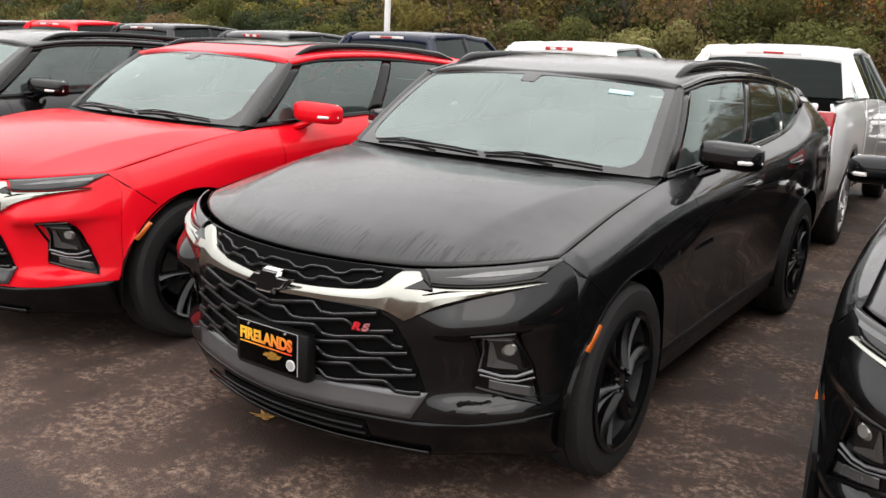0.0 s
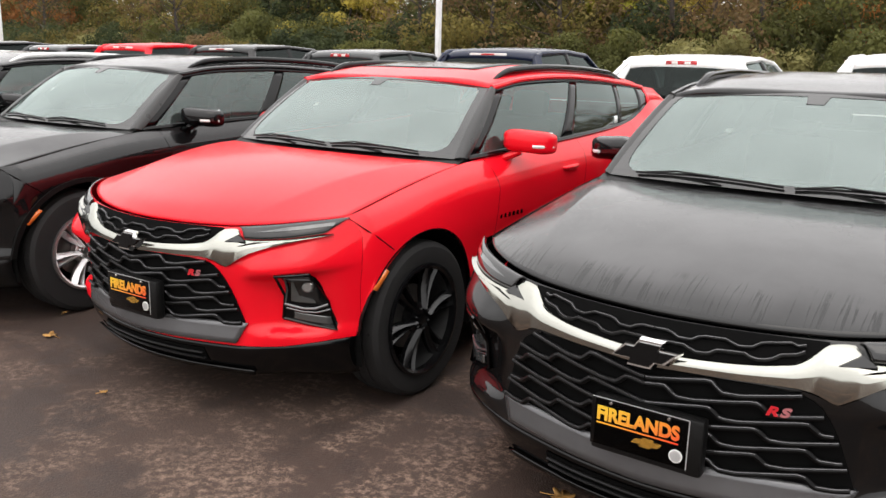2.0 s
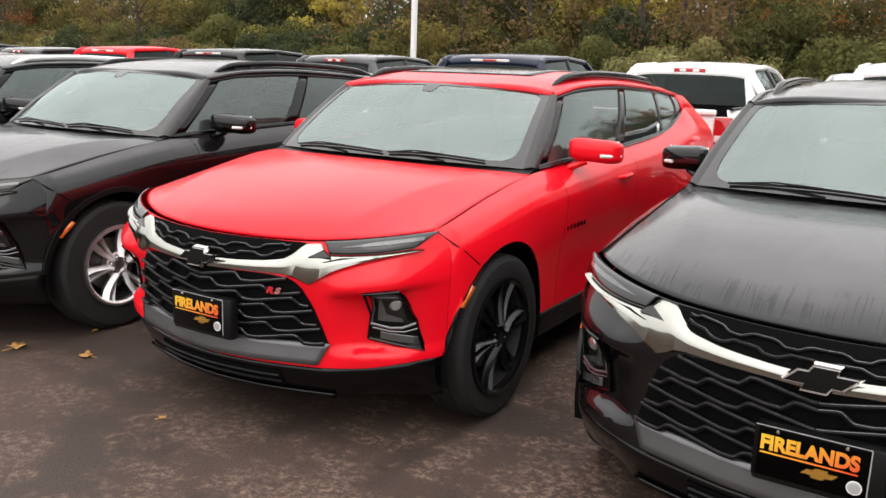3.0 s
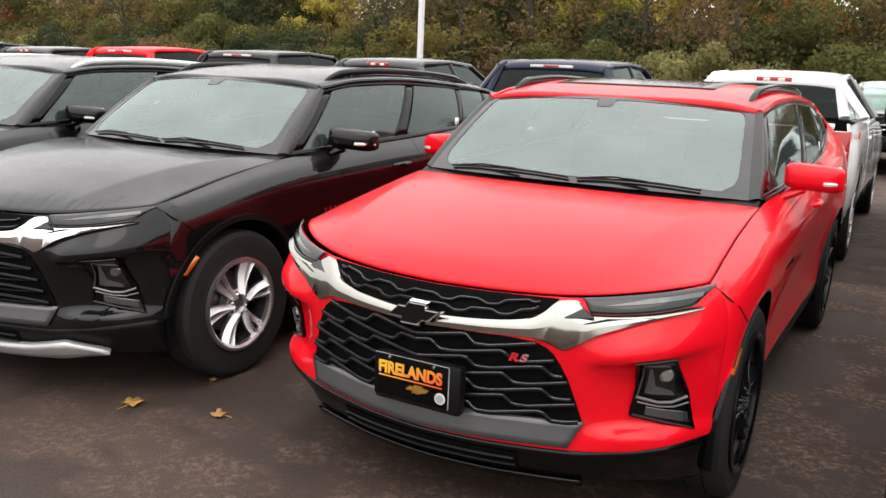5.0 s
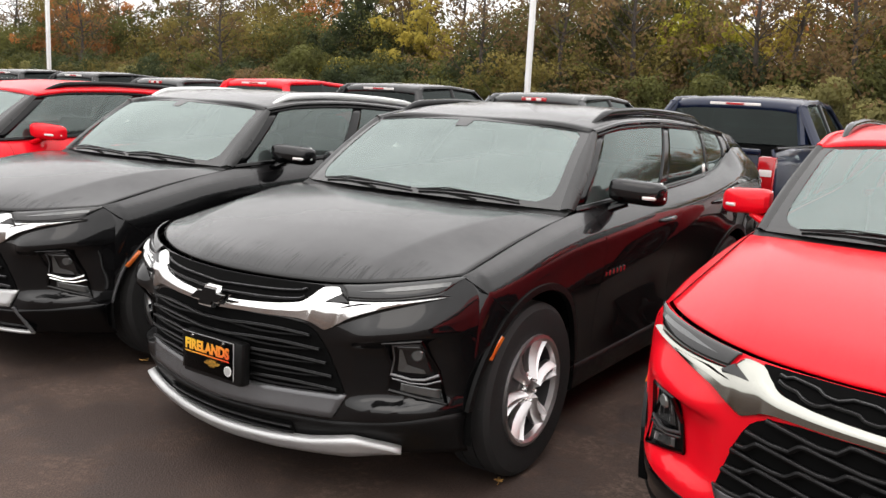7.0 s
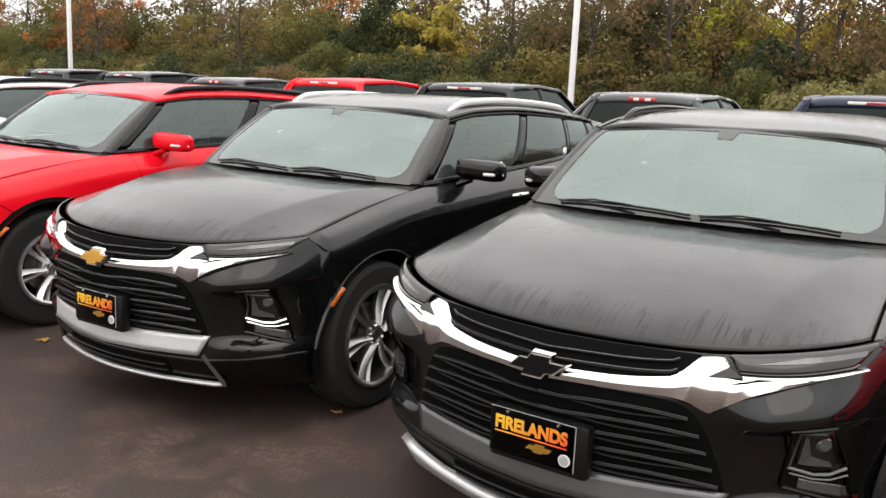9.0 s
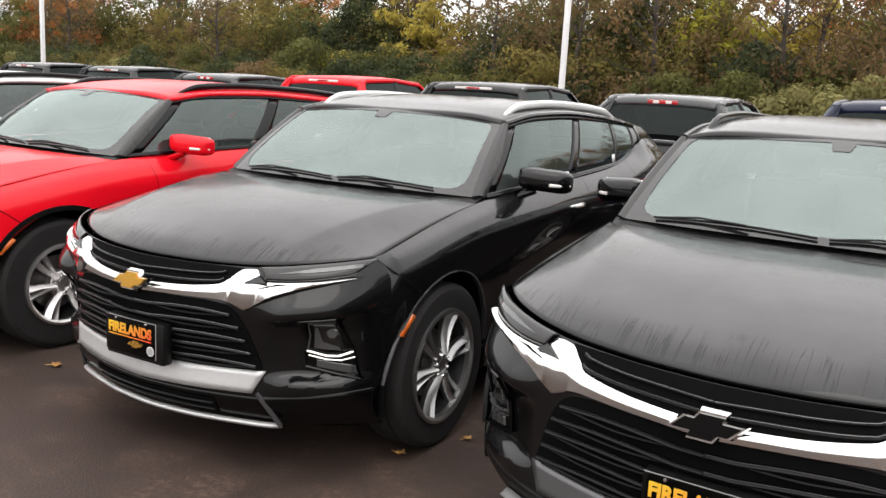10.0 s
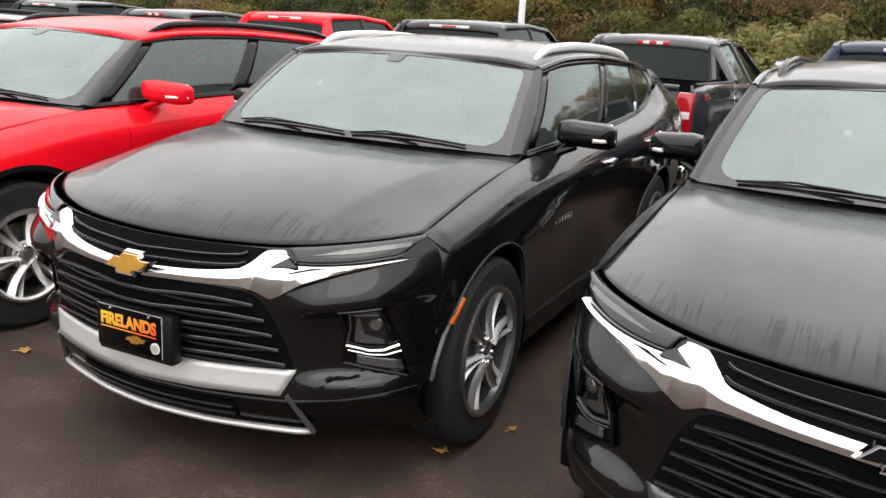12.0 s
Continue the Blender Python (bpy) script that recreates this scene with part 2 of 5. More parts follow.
def lettering_material():
    """Yellow running to orange-red from the top left, as printed."""
    m = bpy.data.materials.new("plate_letter_print")
    m.use_nodes = True
    n, l = m.node_tree.nodes, m.node_tree.links
    b = n["Principled BSDF"]
    b.inputs["Roughness"].default_value = 0.4
    tc, sp = n.new("ShaderNodeTexCoord"), n.new("ShaderNodeSeparateXYZ")
    l.new(tc.outputs["Object"], sp.inputs[0])
    sm = n.new("ShaderNodeMath")
    sm.operation = "MULTIPLY_ADD"
    sm.inputs[1].default_value = -2.2
    l.new(sp.outputs[2], sm.inputs[0])
    l.new(sp.outputs[0], sm.inputs[2])
    mr = n.new("ShaderNodeMapRange")
    mr.inputs["From Min"].default_value, mr.inputs["From Max"].default_value = -0.16 - 2.2 * 0.59, 0.15 - 2.2 * 0.56
    l.new(sm.outputs[0], mr.inputs["Value"])
    mx = n.new("ShaderNodeMix")
    mx.data_type = "RGBA"
    mx.inputs[6].default_value, mx.inputs[7].default_value = (0.85, 0.55, 0.04, 1), (0.75, 0.05, 0.02, 1)
    l.new(mr.outputs[0], mx.inputs[0])
    l.new(mx.outputs[2], b.inputs["Base Color"])
    return m


LETTERS = lettering_material()


def asphalt():
    m = bpy.data.materials.new("worn_damp_asphalt")
    m.use_nodes = True
    n, l = m.node_tree.nodes, m.node_tree.links
    b = n["Principled BSDF"]
    tc = n.new("ShaderNodeTexCoord")

    def tex(scale, detail=5, rough=0.6):
        t = n.new("ShaderNodeTexNoise")
        t.inputs["Scale"].default_value, t.inputs["Detail"].default_value, t.inputs["Roughness"].default_value = scale, detail, rough
        l.new(tc.outputs["Object"], t.inputs["Vector"])
        return t

    def span(src, a, c, lo=0.0, hi=1.0):
        r = n.new("ShaderNodeMapRange")
        r.inputs["From Min"].default_value, r.inputs["From Max"].default_value = a, c
        r.inputs["To Min"].default_value, r.inputs["To Max"].default_value = lo, hi
        l.new(src, r.inputs["Value"])
        return r.outputs[0]

    def mixc(f, a, c):
        x = n.new("ShaderNodeMix")
        x.data_type = "RGBA"
        l.new(f, x.inputs[0])
        for i, s in ((6, a), (7, c)):
            if isinstance(s, tuple):
                x.inputs[i].default_value = (*s, 1)
            else:
                l.new(s, x.inputs[i])
        return x.outputs[2]

    b.inputs["Specular IOR Level"].default_value = 0.32
    stone = n.new("ShaderNodeTexVoronoi")
    stone.inputs["Scale"].default_value = 130.0
    l.new(tc.outputs["Object"], stone.inputs["Vector"])
    base = mixc(span(tex(120, 4).outputs[0], 0.3, 0.7), (0.030, 0.019, 0.0150), (0.106, 0.070, 0.055))
    wide = mixc(span(tex(0.9, 4).outputs[0], 0.35, 0.65), base, (0.052, 0.033, 0.026))
    chips = n.new("ShaderNodeMath")
    chips.operation = "MULTIPLY"
    l.new(span(tex(26, 8, 0.78).outputs[0], 0.47, 0.60), chips.inputs[0])
    l.new(span(tex(2.6, 6, 0.72).outputs[0], 0.44, 0.54), chips.inputs[1])
    sx = n.new("ShaderNodeSeparateXYZ")
    l.new(tc.outputs["Object"], sx.inputs[0])
    near = n.new("ShaderNodeMath")
    near.operation = "MULTIPLY"
    l.new(chips.outputs[0], near.inputs[0])
    l.new(span(sx.outputs[0], -6.5, -2.5, 0.25, 1.0), near.inputs[1])
    chips = near
    littered = mixc(chips.outputs[0], wide, (0.255, 0.175, 0.130))
    lean = n.new("ShaderNodeMath")
    lean.operation = "ADD"
    l.new(tex(1.7, 4, 0.65).outputs[0], lean.inputs[0])
    l.new(span(sx.outputs[0], -9.5, -5.0, 0.06, 0.0), lean.inputs[1])
    damp = span(lean.outputs[0], 0.49, 0.58)
    col = mixc(damp, littered, mixc(span(tex(90, 3).outputs[0], 0.3, 0.7), (0.027, 0.0178, 0.0145), (0.064, 0.0430, 0.0355)))
    l.new(col, b.inputs["Base Color"])
    rr = n.new("ShaderNodeMath")
    rr.operation = "MULTIPLY_ADD"
    rr.inputs[1].default_value, rr.inputs[2].default_value = -0.16, 0.80
    l.new(damp, rr.inputs[0])
    l.new(rr.outputs[0], b.inputs["Roughness"])
    bu = n.new("ShaderNodeBump")
    bu.inputs["Strength"].default_value, bu.inputs["Distance"].default_value = 0.45, 0.004
    l.new(stone.outputs["Distance"], bu.inputs["Height"])
    l.new(bu.outputs[0], b.inputs["Normal"])
    return m


ASPHALT = asphalt()


def leaf_material(name, low, high):
    m = bpy.data.materials.new(name)
    m.use_nodes = True
    n, l = m.node_tree.nodes, m.node_tree.links
    b = n["Principled BSDF"]
    geo, info, tc = n.new("ShaderNodeNewGeometry"), n.new("ShaderNodeObjectInfo"), n.new("ShaderNodeTexCoord")
    no = n.new("ShaderNodeTexNoise")
    no.inputs["Scale"].default_value = 0.8
    l.new(tc.outputs["Object"], no.inputs["Vector"])
    ad = n.new("ShaderNodeMath")
    ad.operation = "ADD"
    soft = n.new("ShaderNodeMath")
    soft.operation = "MULTIPLY_ADD"
    soft.inputs[1].default_value, soft.inputs[2].default_value = 0.12, 0.12
    l.new(geo.outputs["Random Per Island"], soft.inputs[0])
    l.new(soft.outputs[0], ad.inputs[0])
    wide = n.new("ShaderNodeMath")
    wide.operation = "MULTIPLY_ADD"
    wide.inputs[1].default_value, wide.inputs[2].default_value = 2.2, -0.48
    l.new(no.outputs[0], wide.inputs[0])
    l.new(wide.outputs[0], ad.inputs[1])
    a2 = n.new("ShaderNodeMath")
    a2.operation = "MULTIPLY_ADD"
    a2.inputs[1].default_value = 0.5
    l.new(info.outputs["Random"], a2.inputs[0])
    l.new(ad.outputs[0], a2.inputs[2])
    mr = n.new("ShaderNodeMapRange")
    mr.inputs["From Min"].default_value, mr.inputs["From Max"].default_value = 0.45, 1.65
    l.new(a2.outputs[0], mr.inputs["Value"])
    mx = n.new("ShaderNodeMix")
    mx.data_type = "RGBA"
    mx.inputs[6].default_value, mx.inputs[7].default_value = (*low, 1), (*high, 1)
    l.new(mr.outputs[0], mx.inputs[0])
    l.new(mx.outputs[2], b.inputs["Base Color"])
    b.inputs["Roughness"].default_value = 0.7
    b.inputs["Specular IOR Level"].default_value = 0.2
    thin, both_ways = n.new("ShaderNodeBsdfTranslucent"), n.new("ShaderNodeMixShader")
    both_ways.inputs[0].default_value = 0.45
    l.new(mx.outputs[2], thin.inputs["Color"])
    l.new(b.outputs[0], both_ways.inputs[1])
    l.new(thin.outputs[0], both_ways.inputs[2])
    l.new(both_ways.outputs[0], n["Material Output"].inputs["Surface"])
    return m


LEAF = {
    "green": leaf_material("green_leaves", (0.047, 0.052, 0.018), (0.182, 0.182, 0.054)),
    "olive": leaf_material("olive_leaves", (0.075, 0.066, 0.022), (0.302, 0.242, 0.069)),
    "yellow": leaf_material("yellow_leaves", (0.187, 0.154, 0.036), (0.659, 0.527, 0.104)),
    "lime": leaf_material("yellow_green_leaves", (0.26, 0.26, 0.035), (0.60, 0.56, 0.075)),
    "pale": leaf_material("pale_olive_leaves", (0.15, 0.14, 0.055), (0.42, 0.38, 0.15)),
    "orange": leaf_material("orange_leaves", (0.197, 0.085, 0.031), (0.619, 0.249, 0.077)),
    "brown": leaf_material("brown_leaves", (0.083, 0.057, 0.028), (0.258, 0.165, 0.075)),
    "dark": leaf_material("dark_evergreen", (0.024, 0.035, 0.016), (0.086, 0.102, 0.041)),
}
BARK = mat("bark", (0.06, 0.048, 0.04), 0.9, grain=0.4, scale=12, bump=0.5, bump_scale=30)
GRASS = mat("rough_grass", (0.05, 0.055, 0.022), 0.9, grain=0.5, scale=3, tint=(0.06, 0.045, 0.025), bump=0.5, bump_scale=12)
FALLEN = mat("fallen_leaf", (0.42, 0.22, 0.06), 0.7, grain=0.4, scale=40)


# ---- mesh helpers ----
def mesh_of(name, verts, faces, material, smooth=35.0):
    me = bpy.data.meshes.new(name)
    me.from_pydata([tuple(map(float, v)) for v in verts], [], [tuple(map(int, f)) for f in faces])
    me.materials.append(material)
    if smooth:
        me.polygons.foreach_set("use_smooth", [True] * len(me.polygons))
        me.set_sharp_from_angle(angle=radians(smooth))
    me.update()
    return me


def part(name, geometry, material, parent, label="", smooth=35.0, thick=0.0):
    """One mesh object under a thing or a part; geometry is (verts, faces)."""
    ob = new(name, mesh_of(name, geometry[0], geometry[1], material, smooth))
    ob.parent = parent
    if label:
        ob["label"] = label
    if thick:
        so = ob.modifiers.new("thickness", "SOLIDIFY")
        so.thickness, so.offset = thick, -1.0
    return ob


def thing(name, label, category, group=""):
    return tagged(new(name), label, category, group)


def join(*gs):
    v, f = [], []
    for g in gs:
        o = len(v)
        v.extend(g[0])
        f.extend([tuple(i + o for i in q) for q in g[1]])
    return v, f


def moved(g, m):
    return [tuple(m @ Vector(p)) for p in g[0]], g[1]


def mirrored(g):
    return [(-p[0], p[1], p[2]) for p in g[0]], [tuple(reversed(q)) for q in g[1]]


def both(g):
    """A half and its mirror image, welded along the middle."""
    v, n = list(g[0]), len(g[0])
    at = {}
    for i, p in enumerate(g[0]):
        if abs(p[0]) < 1e-4:
            at[i] = i
        else:
            at[i] = len(v)
            v.append((-p[0], p[1], p[2]))
    return v, list(g[1]) + [tuple(at[i] for i in reversed(q)) for q in g[1]]


def sheet(P, flip=False):
    """Quads over a grid of points P[i][j]."""
    nu, nv = len(P), len(P[0])
    v = [tuple(p) for row in P for p in row]
    f = []
    for i in range(nu - 1):
        for j in range(nv - 1):
            q = (i * nv + j, (i + 1) * nv + j, (i + 1) * nv + j + 1, i * nv + j + 1)
            f.append(tuple(reversed(q)) if flip else q)
    return v, f


def outward(g, centre):
    """Turns all faces of an open sheet so that they look away from centre."""
    total = 0.0
    c = Vector(centre)
    for q in g[1][:: max(1, len(g[1]) // 40)]:
        a, b, d = (Vector(g[0][i]) for i in q[:3])
        total += (b - a).cross(d - a).dot(a - c)
    return g if total > 0 else (g[0], [tuple(reversed(q)) for q in g[1]])


def box(x, y, z, sx, sy, sz, bevel=0.0, seg=2):
    bm = bmesh.new()
    bmesh.ops.create_cube(bm, size=1.0)
    bmesh.ops.scale(bm, vec=(sx, sy, sz), verts=bm.verts)
    if bevel:
        bmesh.ops.bevel(bm, geom=bm.edges[:], offset=bevel, segments=seg, affect="EDGES", profile=0.5)
    bmesh.ops.translate(bm, vec=(x, y, z), verts=bm.verts)
    bm.verts.ensure_lookup_table()
    g = [tuple(v.co) for v in bm.verts], [tuple(v.index for v in q.verts) for q in bm.faces]
    bm.free()
    return g


def tube(path, radius, n=8, flat=1.0, ends=True):
    """A round or flattened bar along a path; radius is a number or one for each point."""
    pts = [Vector(p) for p in path]
    rad = radius if isinstance(radius, (list, tuple)) else [radius] * len(pts)
    v, f = [], []
    for i, p in enumerate(pts):
        d = (pts[min(i + 1, len(pts) - 1)] - pts[max(i - 1, 0)]).normalized()
        side = d.cross(Vector((0, 0, 1)))
        side = side.normalized() if side.length > 1e-3 else Vector((1, 0, 0))
        up = side.cross(d)
        for k in range(n):
            a = 2 * math.pi * k / n
            v.append(tuple(p + side * (rad[i] * math.cos(a)) + up * (rad[i] * flat * math.sin(a))))
    for i in range(len(pts) - 1):
        for k in range(n):
            f.append((i * n + k, i * n + (k + 1) % n, (i + 1) * n + (k + 1) % n, (i + 1) * n + k))
    if ends:
        f.append(tuple(reversed(range(n))))
        f.append(tuple(range((len(pts) - 1) * n, len(pts) * n)))
    return v, f


def prism(poly, y0, y1):
    """An outline in x, z pushed out from y0 to y1."""
    n = len(poly)
    v = [(x, y0, z) for x, z in poly] + [(x, y1, z) for x, z in poly]
    f = [tuple(range(n)), tuple(reversed(range(n, 2 * n)))]
    f += [(i, n + i, n + (i + 1) % n, (i + 1) % n) for i in range(n)]
    return v, f


def lathe(profile, n=48, closed=False):
    """Turns a profile of (radius, x) round the x axis."""
    v = [(x, r * math.cos(2 * math.pi * k / n), r * math.sin(2 * math.pi * k / n)) for r, x in profile for k in range(n)]
    f = []
    m = len(profile)
    for i in range(m if closed else m - 1):
        for k in range(n):
            a, b = i * n, ((i + 1) % m) * n
            f.append((a + k, a + (k + 1) % n, b + (k + 1) % n, b + k))
    return v, f


def smooth1(xs, ys):
    """A smooth curve through a few values, with no overshoot."""
    xs, ys = np.array(xs, float), np.array(ys, float)
    d = np.diff(ys) / np.diff(xs)
    s = np.zeros(len(xs))
    s[0], s[-1] = d[0], d[-1]
    for i in range(1, len(xs) - 1):
        s[i] = 0 if d[i - 1] * d[i] <= 0 else 2 * d[i - 1] * d[i] / (d[i - 1] + d[i])

    def at(x):
        x = min(max(x, xs[0]), xs[-1])
        i = min(int(np.searchsorted(xs, x, side="right")) - 1, len(xs) - 2)
        h = xs[i + 1] - xs[i]
        t = (x - xs[i]) / h
        return float((2 * t**3 - 3 * t**2 + 1) * ys[i] + (t**3 - 2 * t**2 + t) * h * s[i] + (3 * t**2 - 2 * t**3) * ys[i + 1] + (t**3 - t**2) * h * s[i + 1])

    return at


def spline(points):
    """A smooth curve in space through points, from 0 to their count less one."""
    ks = list(range(len(points)))
    fs = [smooth1(ks, [p[a] for p in points]) for a in range(3)]
    return lambda u: (fs[0](u), fs[1](u), fs[2](u))


def lerp(a, b, t):
    return tuple(p + (q - p) * t for p, q in zip(a, b))


# ---- the crossover car, 4.86 m long: x across, y back from the front axle, z up ----
AXLE, HUB_Z, TYRE_R, ARCH_R = 2.863, 0.374, 0.384, 0.452
nose_y = smooth1([-0.2, 0, 0.2, 0.36, 0.5, 0.62, 0.74, 0.83, 0.90, 0.935, 0.96], [-0.908, -0.925, -0.908, -0.872, -0.83, -0.785, -0.715, -0.63, -0.51, -0.41, -0.2])
nose_lean = smooth1([0.2, 0.29, 0.36, 0.48, 0.62, 0.72, 0.80, 0.88, 0.95], [0.105, 0.045, 0.018, 0.028, 0.012, 0.0, 0.015, 0.05, 0.10])
corner_lean = smooth1([0.2, 0.30, 0.405, 0.43, 0.475, 0.60, 0.655, 0.690, 0.712, 0.80, 0.88], [0.06, 0.03, -0.016, -0.020, 0.034, 0.036, 0.018, -0.048, -0.054, -0.016, 0.0])
hood_lip = smooth1([-0.3, 0, 0.3, 0.45, 0.55, 0.7, 0.865], [0.886, 0.884, 0.886, 0.890, 0.899, 0.918, 0.942])


@lru_cache(maxsize=None)
def nose(x, z, proud=0.0):
    """A point on the front face, or proud of it."""
    e = 0.01
    slope = (nose_y(abs(x) + e) - nose_y(max(0, abs(x) - e))) / (e + min(e, abs(x)) + 1e-9)
    n = Vector((slope * (1 if x > 0 else -1), -1, 0)).normalized()
    w = min(1.0, max(0.0, (abs(x) - 0.545) / 0.14)) * (1 - 0.75 * min(1.0, max(0.0, (abs(x) - 0.80) / 0.12)))
    return (x + n.x * proud, nose_y(abs(x)) + nose_lean(z) + w * w * (3 - 2 * w) * corner_lean(z - 0.055 * max(0.0, abs(x) - 0.55) / 0.35 * min(1.0, max(0.0, (z - 0.5) / 0.15))) + n.y * proud, z)


def row(u_nose, *rest):
    """One lengthwise line of the body: heights on the nose, then points along the side and round the tail."""
    front = [nose(x, z) for x, z in zip((0.0, 0.36, 0.64, 0.83), u_nose)]
    return spline(front + list(rest))


ROWS_BODY = [
    row((0.23, 0.23, 0.23, 0.235), (0.895, -0.44, 0.24), (0.90, 0, 0.25), (0.895, 0.48, 0.24), (0.885, 1.3, 0.235), (0.89, 2.35, 0.24), (0.90, 2.86, 0.26), (0.87, 3.35, 0.29), (0.74, 3.74, 0.30), (0.42, 3.86, 0.30), (0, 3.88, 0.30)),
    row((0.37, 0.37, 0.385, 0.40), (0.925, -0.44, 0.40), (0.93, 0, 0.40), (0.925, 0.48, 0.37), (0.918, 1.3, 0.36), (0.925, 2.35, 0.37), (0.935, 2.86, 0.42), (0.915, 3.35, 0.44), (0.80, 3.78, 0.46), (0.45, 3.93, 0.46), (0, 3.94, 0.46)),
    row((0.50, 0.50, 0.50, 0.51), (0.938, -0.435, 0.52), (0.955, 0, 0.54), (0.925, 0.48, 0.50), (0.905, 1.3, 0.50), (0.925, 2.35, 0.52), (0.958, 2.86, 0.55), (0.942, 3.35, 0.56), (0.865, 3.83, 0.58), (0.45, 3.93, 0.58), (0, 3.94, 0.58)),
    row((0.63, 0.63, 0.63, 0.63), (0.946, -0.43, 0.65), (0.968, 0, 0.68), (0.935, 0.48, 0.65), (0.912, 1.3, 0.66), (0.935, 2.35, 0.68), (0.972, 2.86, 0.70), (0.955, 3.35, 0.70), (0.885, 3.84, 0.72), (0.45, 3.93, 0.72), (0, 3.94, 0.72)),
    row((0.72, 0.72, 0.73, 0.735), (0.944, -0.43, 0.76), (0.972, 0, 0.82), (0.955, 0.48, 0.80), (0.945, 1.3, 0.82), (0.955, 2.35, 0.84), (0.974, 2.86, 0.86), (0.957, 3.35, 0.86), (0.895, 3.83, 0.87), (0.45, 3.90, 0.88), (0, 3.91, 0.88)),
    row((0.78, 0.785, 0.80, 0.82), (0.935, -0.43, 0.85), (0.962, 0, 0.92), (0.962, 0.48, 0.945), (0.958, 1.3, 0.97), (0.965, 2.35, 1.00), (0.966, 2.86, 1.02), (0.945, 3.35, 1.02), (0.885, 3.80, 1.02), (0.45, 3.84, 1.03), (0, 3.85, 1.03)),
    row((0.84, 0.845, 0.86, 0.885), (0.905, -0.43, 0.91), (0.922, 0.01, 0.99), (0.928, 0.46, 1.035), (0.935, 1.3, 1.06), (0.945, 2.35, 1.10), (0.935, 2.86, 1.15), (0.905, 3.35, 1.18), (0.86, 3.76, 1.18), (0.45, 3.82, 1.17), (0, 3.83, 1.17)),
    row((0.884, 0.887, 0.910, 0.936), (0.862, -0.43, 0.947), (0.852, 0.02, 1.032), (0.852, 0.46, 1.098), (0.872, 1.3, 1.145), (0.866, 2.35, 1.198), (0.83, 2.86, 1.275), (0.785, 3.22, 1.37), (0.735, 3.62, 1.36), (0.42, 3.72, 1.31), (0, 3.73, 1.31)),
]


@lru_cache(maxsize=None)
def body_column(u, lo_z=None, n=18):
    """One upright line of the body shell, from its lower edge, or lo_z, to the belt."""
    sec = spline([r(u) for r in ROWS_BODY])
    fine = [sec(k * 7 / 84) for k in range(85)]
    zs = [p[2] for p in fine]
    y = fine[30][1]
    low = zs[0] if lo_z is None else lo_z
    for hub in (0.0, AXLE):
        if abs(y - hub) < ARCH_R and 3.5 < u < 10.6:
            low = max(low, HUB_Z + math.sqrt(ARCH_R**2 - (y - hub) ** 2))
    start = float(np.interp(low, zs, np.linspace(0, 7, 85)))
    return [sec(start + (7 - start) * k / n) for k in range(n + 1)]


@lru_cache(maxsize=None)
def body_band(u, z0, z1, n=4):
    sec = spline([r(u) for r in ROWS_BODY])
    fine = [sec(k * 7 / 84) for k in range(85)]
    zs = [p[2] for p in fine]
    y = fine[20][1]
    lo, hi = max(z0, zs[0]), z1
    for hub in (0.0, AXLE):
        if abs(y - hub) < ARCH_R and 3.5 < u < 10.6:
            lo = max(lo, HUB_Z + math.sqrt(ARCH_R**2 - (y - hub) ** 2))
    lo = min(lo, hi)
    a, b = (float(np.interp(v, zs, np.linspace(0, 7, 85))) for v in (lo, hi))
    return [sec(a + (b - a) * k / n) for k in range(n + 1)]


@lru_cache(maxsize=None)
def u_at(y):
    """The station on the side at which the body's middle line reaches y."""
    us = np.linspace(3.6, 11, 300)
    return float(np.interp(y, [ROWS_BODY[3](u)[1] for u in us], us))


def body_at(y, z):
    """The point of the side at a given length and height."""
    sec = spline([r(u_at(y)) for r in ROWS_BODY])
    fine = [sec(j * 7 / 60) for j in range(61)]
    return (float(np.interp(z, [p[2] for p in fine], [p[0] for p in fine])), y, z)


def side_stations(y0, y1):
    ys = list(np.linspace(y0, y1, max(3, int((y1 - y0) / 0.05))))
    for hub in (0.0, AXLE):
        ys += [hub - ARCH_R * math.cos(a) for a in np.linspace(0.0, math.pi, 25)]
    ys = sorted(y for y in ys if y0 - 1e-6 <= y <= y1 + 1e-6)
    return [u_at(y) for y in ys]


nose_half = smooth1([0.2, 0.40, 0.65, 0.76, 0.85, 0.91, 0.945], [0.895, 0.912, 0.922, 0.928, 0.920, 0.897, 0.862])


def nose_column(s, z0=None, z1=None, n=40):
    """An upright line of the front bumper; s from the middle to the fender seam."""
    x_top = 0.862 * s
    lo = panel_line(0.92 * s) if z0 is None else z0
    hi = hood_lip(x_top) if z1 is None else z1
    return [nose(s * nose_half(z), z) for z in (lo + (hi - lo) * k / n for k in range(n + 1))]


panel_line = smooth1([0, 0.5, 0.7, 0.9, 1.0], [0.365, 0.37, 0.385, 0.41, 0.41])


def clad_top(u):
    """Where paint gives way to black cladding."""
    if u < 4.2:
        return panel_line(min(1.0, abs(ROWS_BODY[1](u)[0])))
    return 0.385


belt = spline([(0.835, 0.47, 1.108), (0.868, 0.80, 1.128), (0.873, 1.43, 1.152), (0.868, 2.15, 1.188), (0.845, 2.62, 1.225), (0.795, 3.10, 1.345)])
eave = spline([(0.715, 0.93, 1.475), (0.728, 1.30, 1.525), (0.735, 1.80, 1.54), (0.728, 2.30, 1.525), (0.715, 2.75, 1.50), (0.69, 3.22, 1.465)])


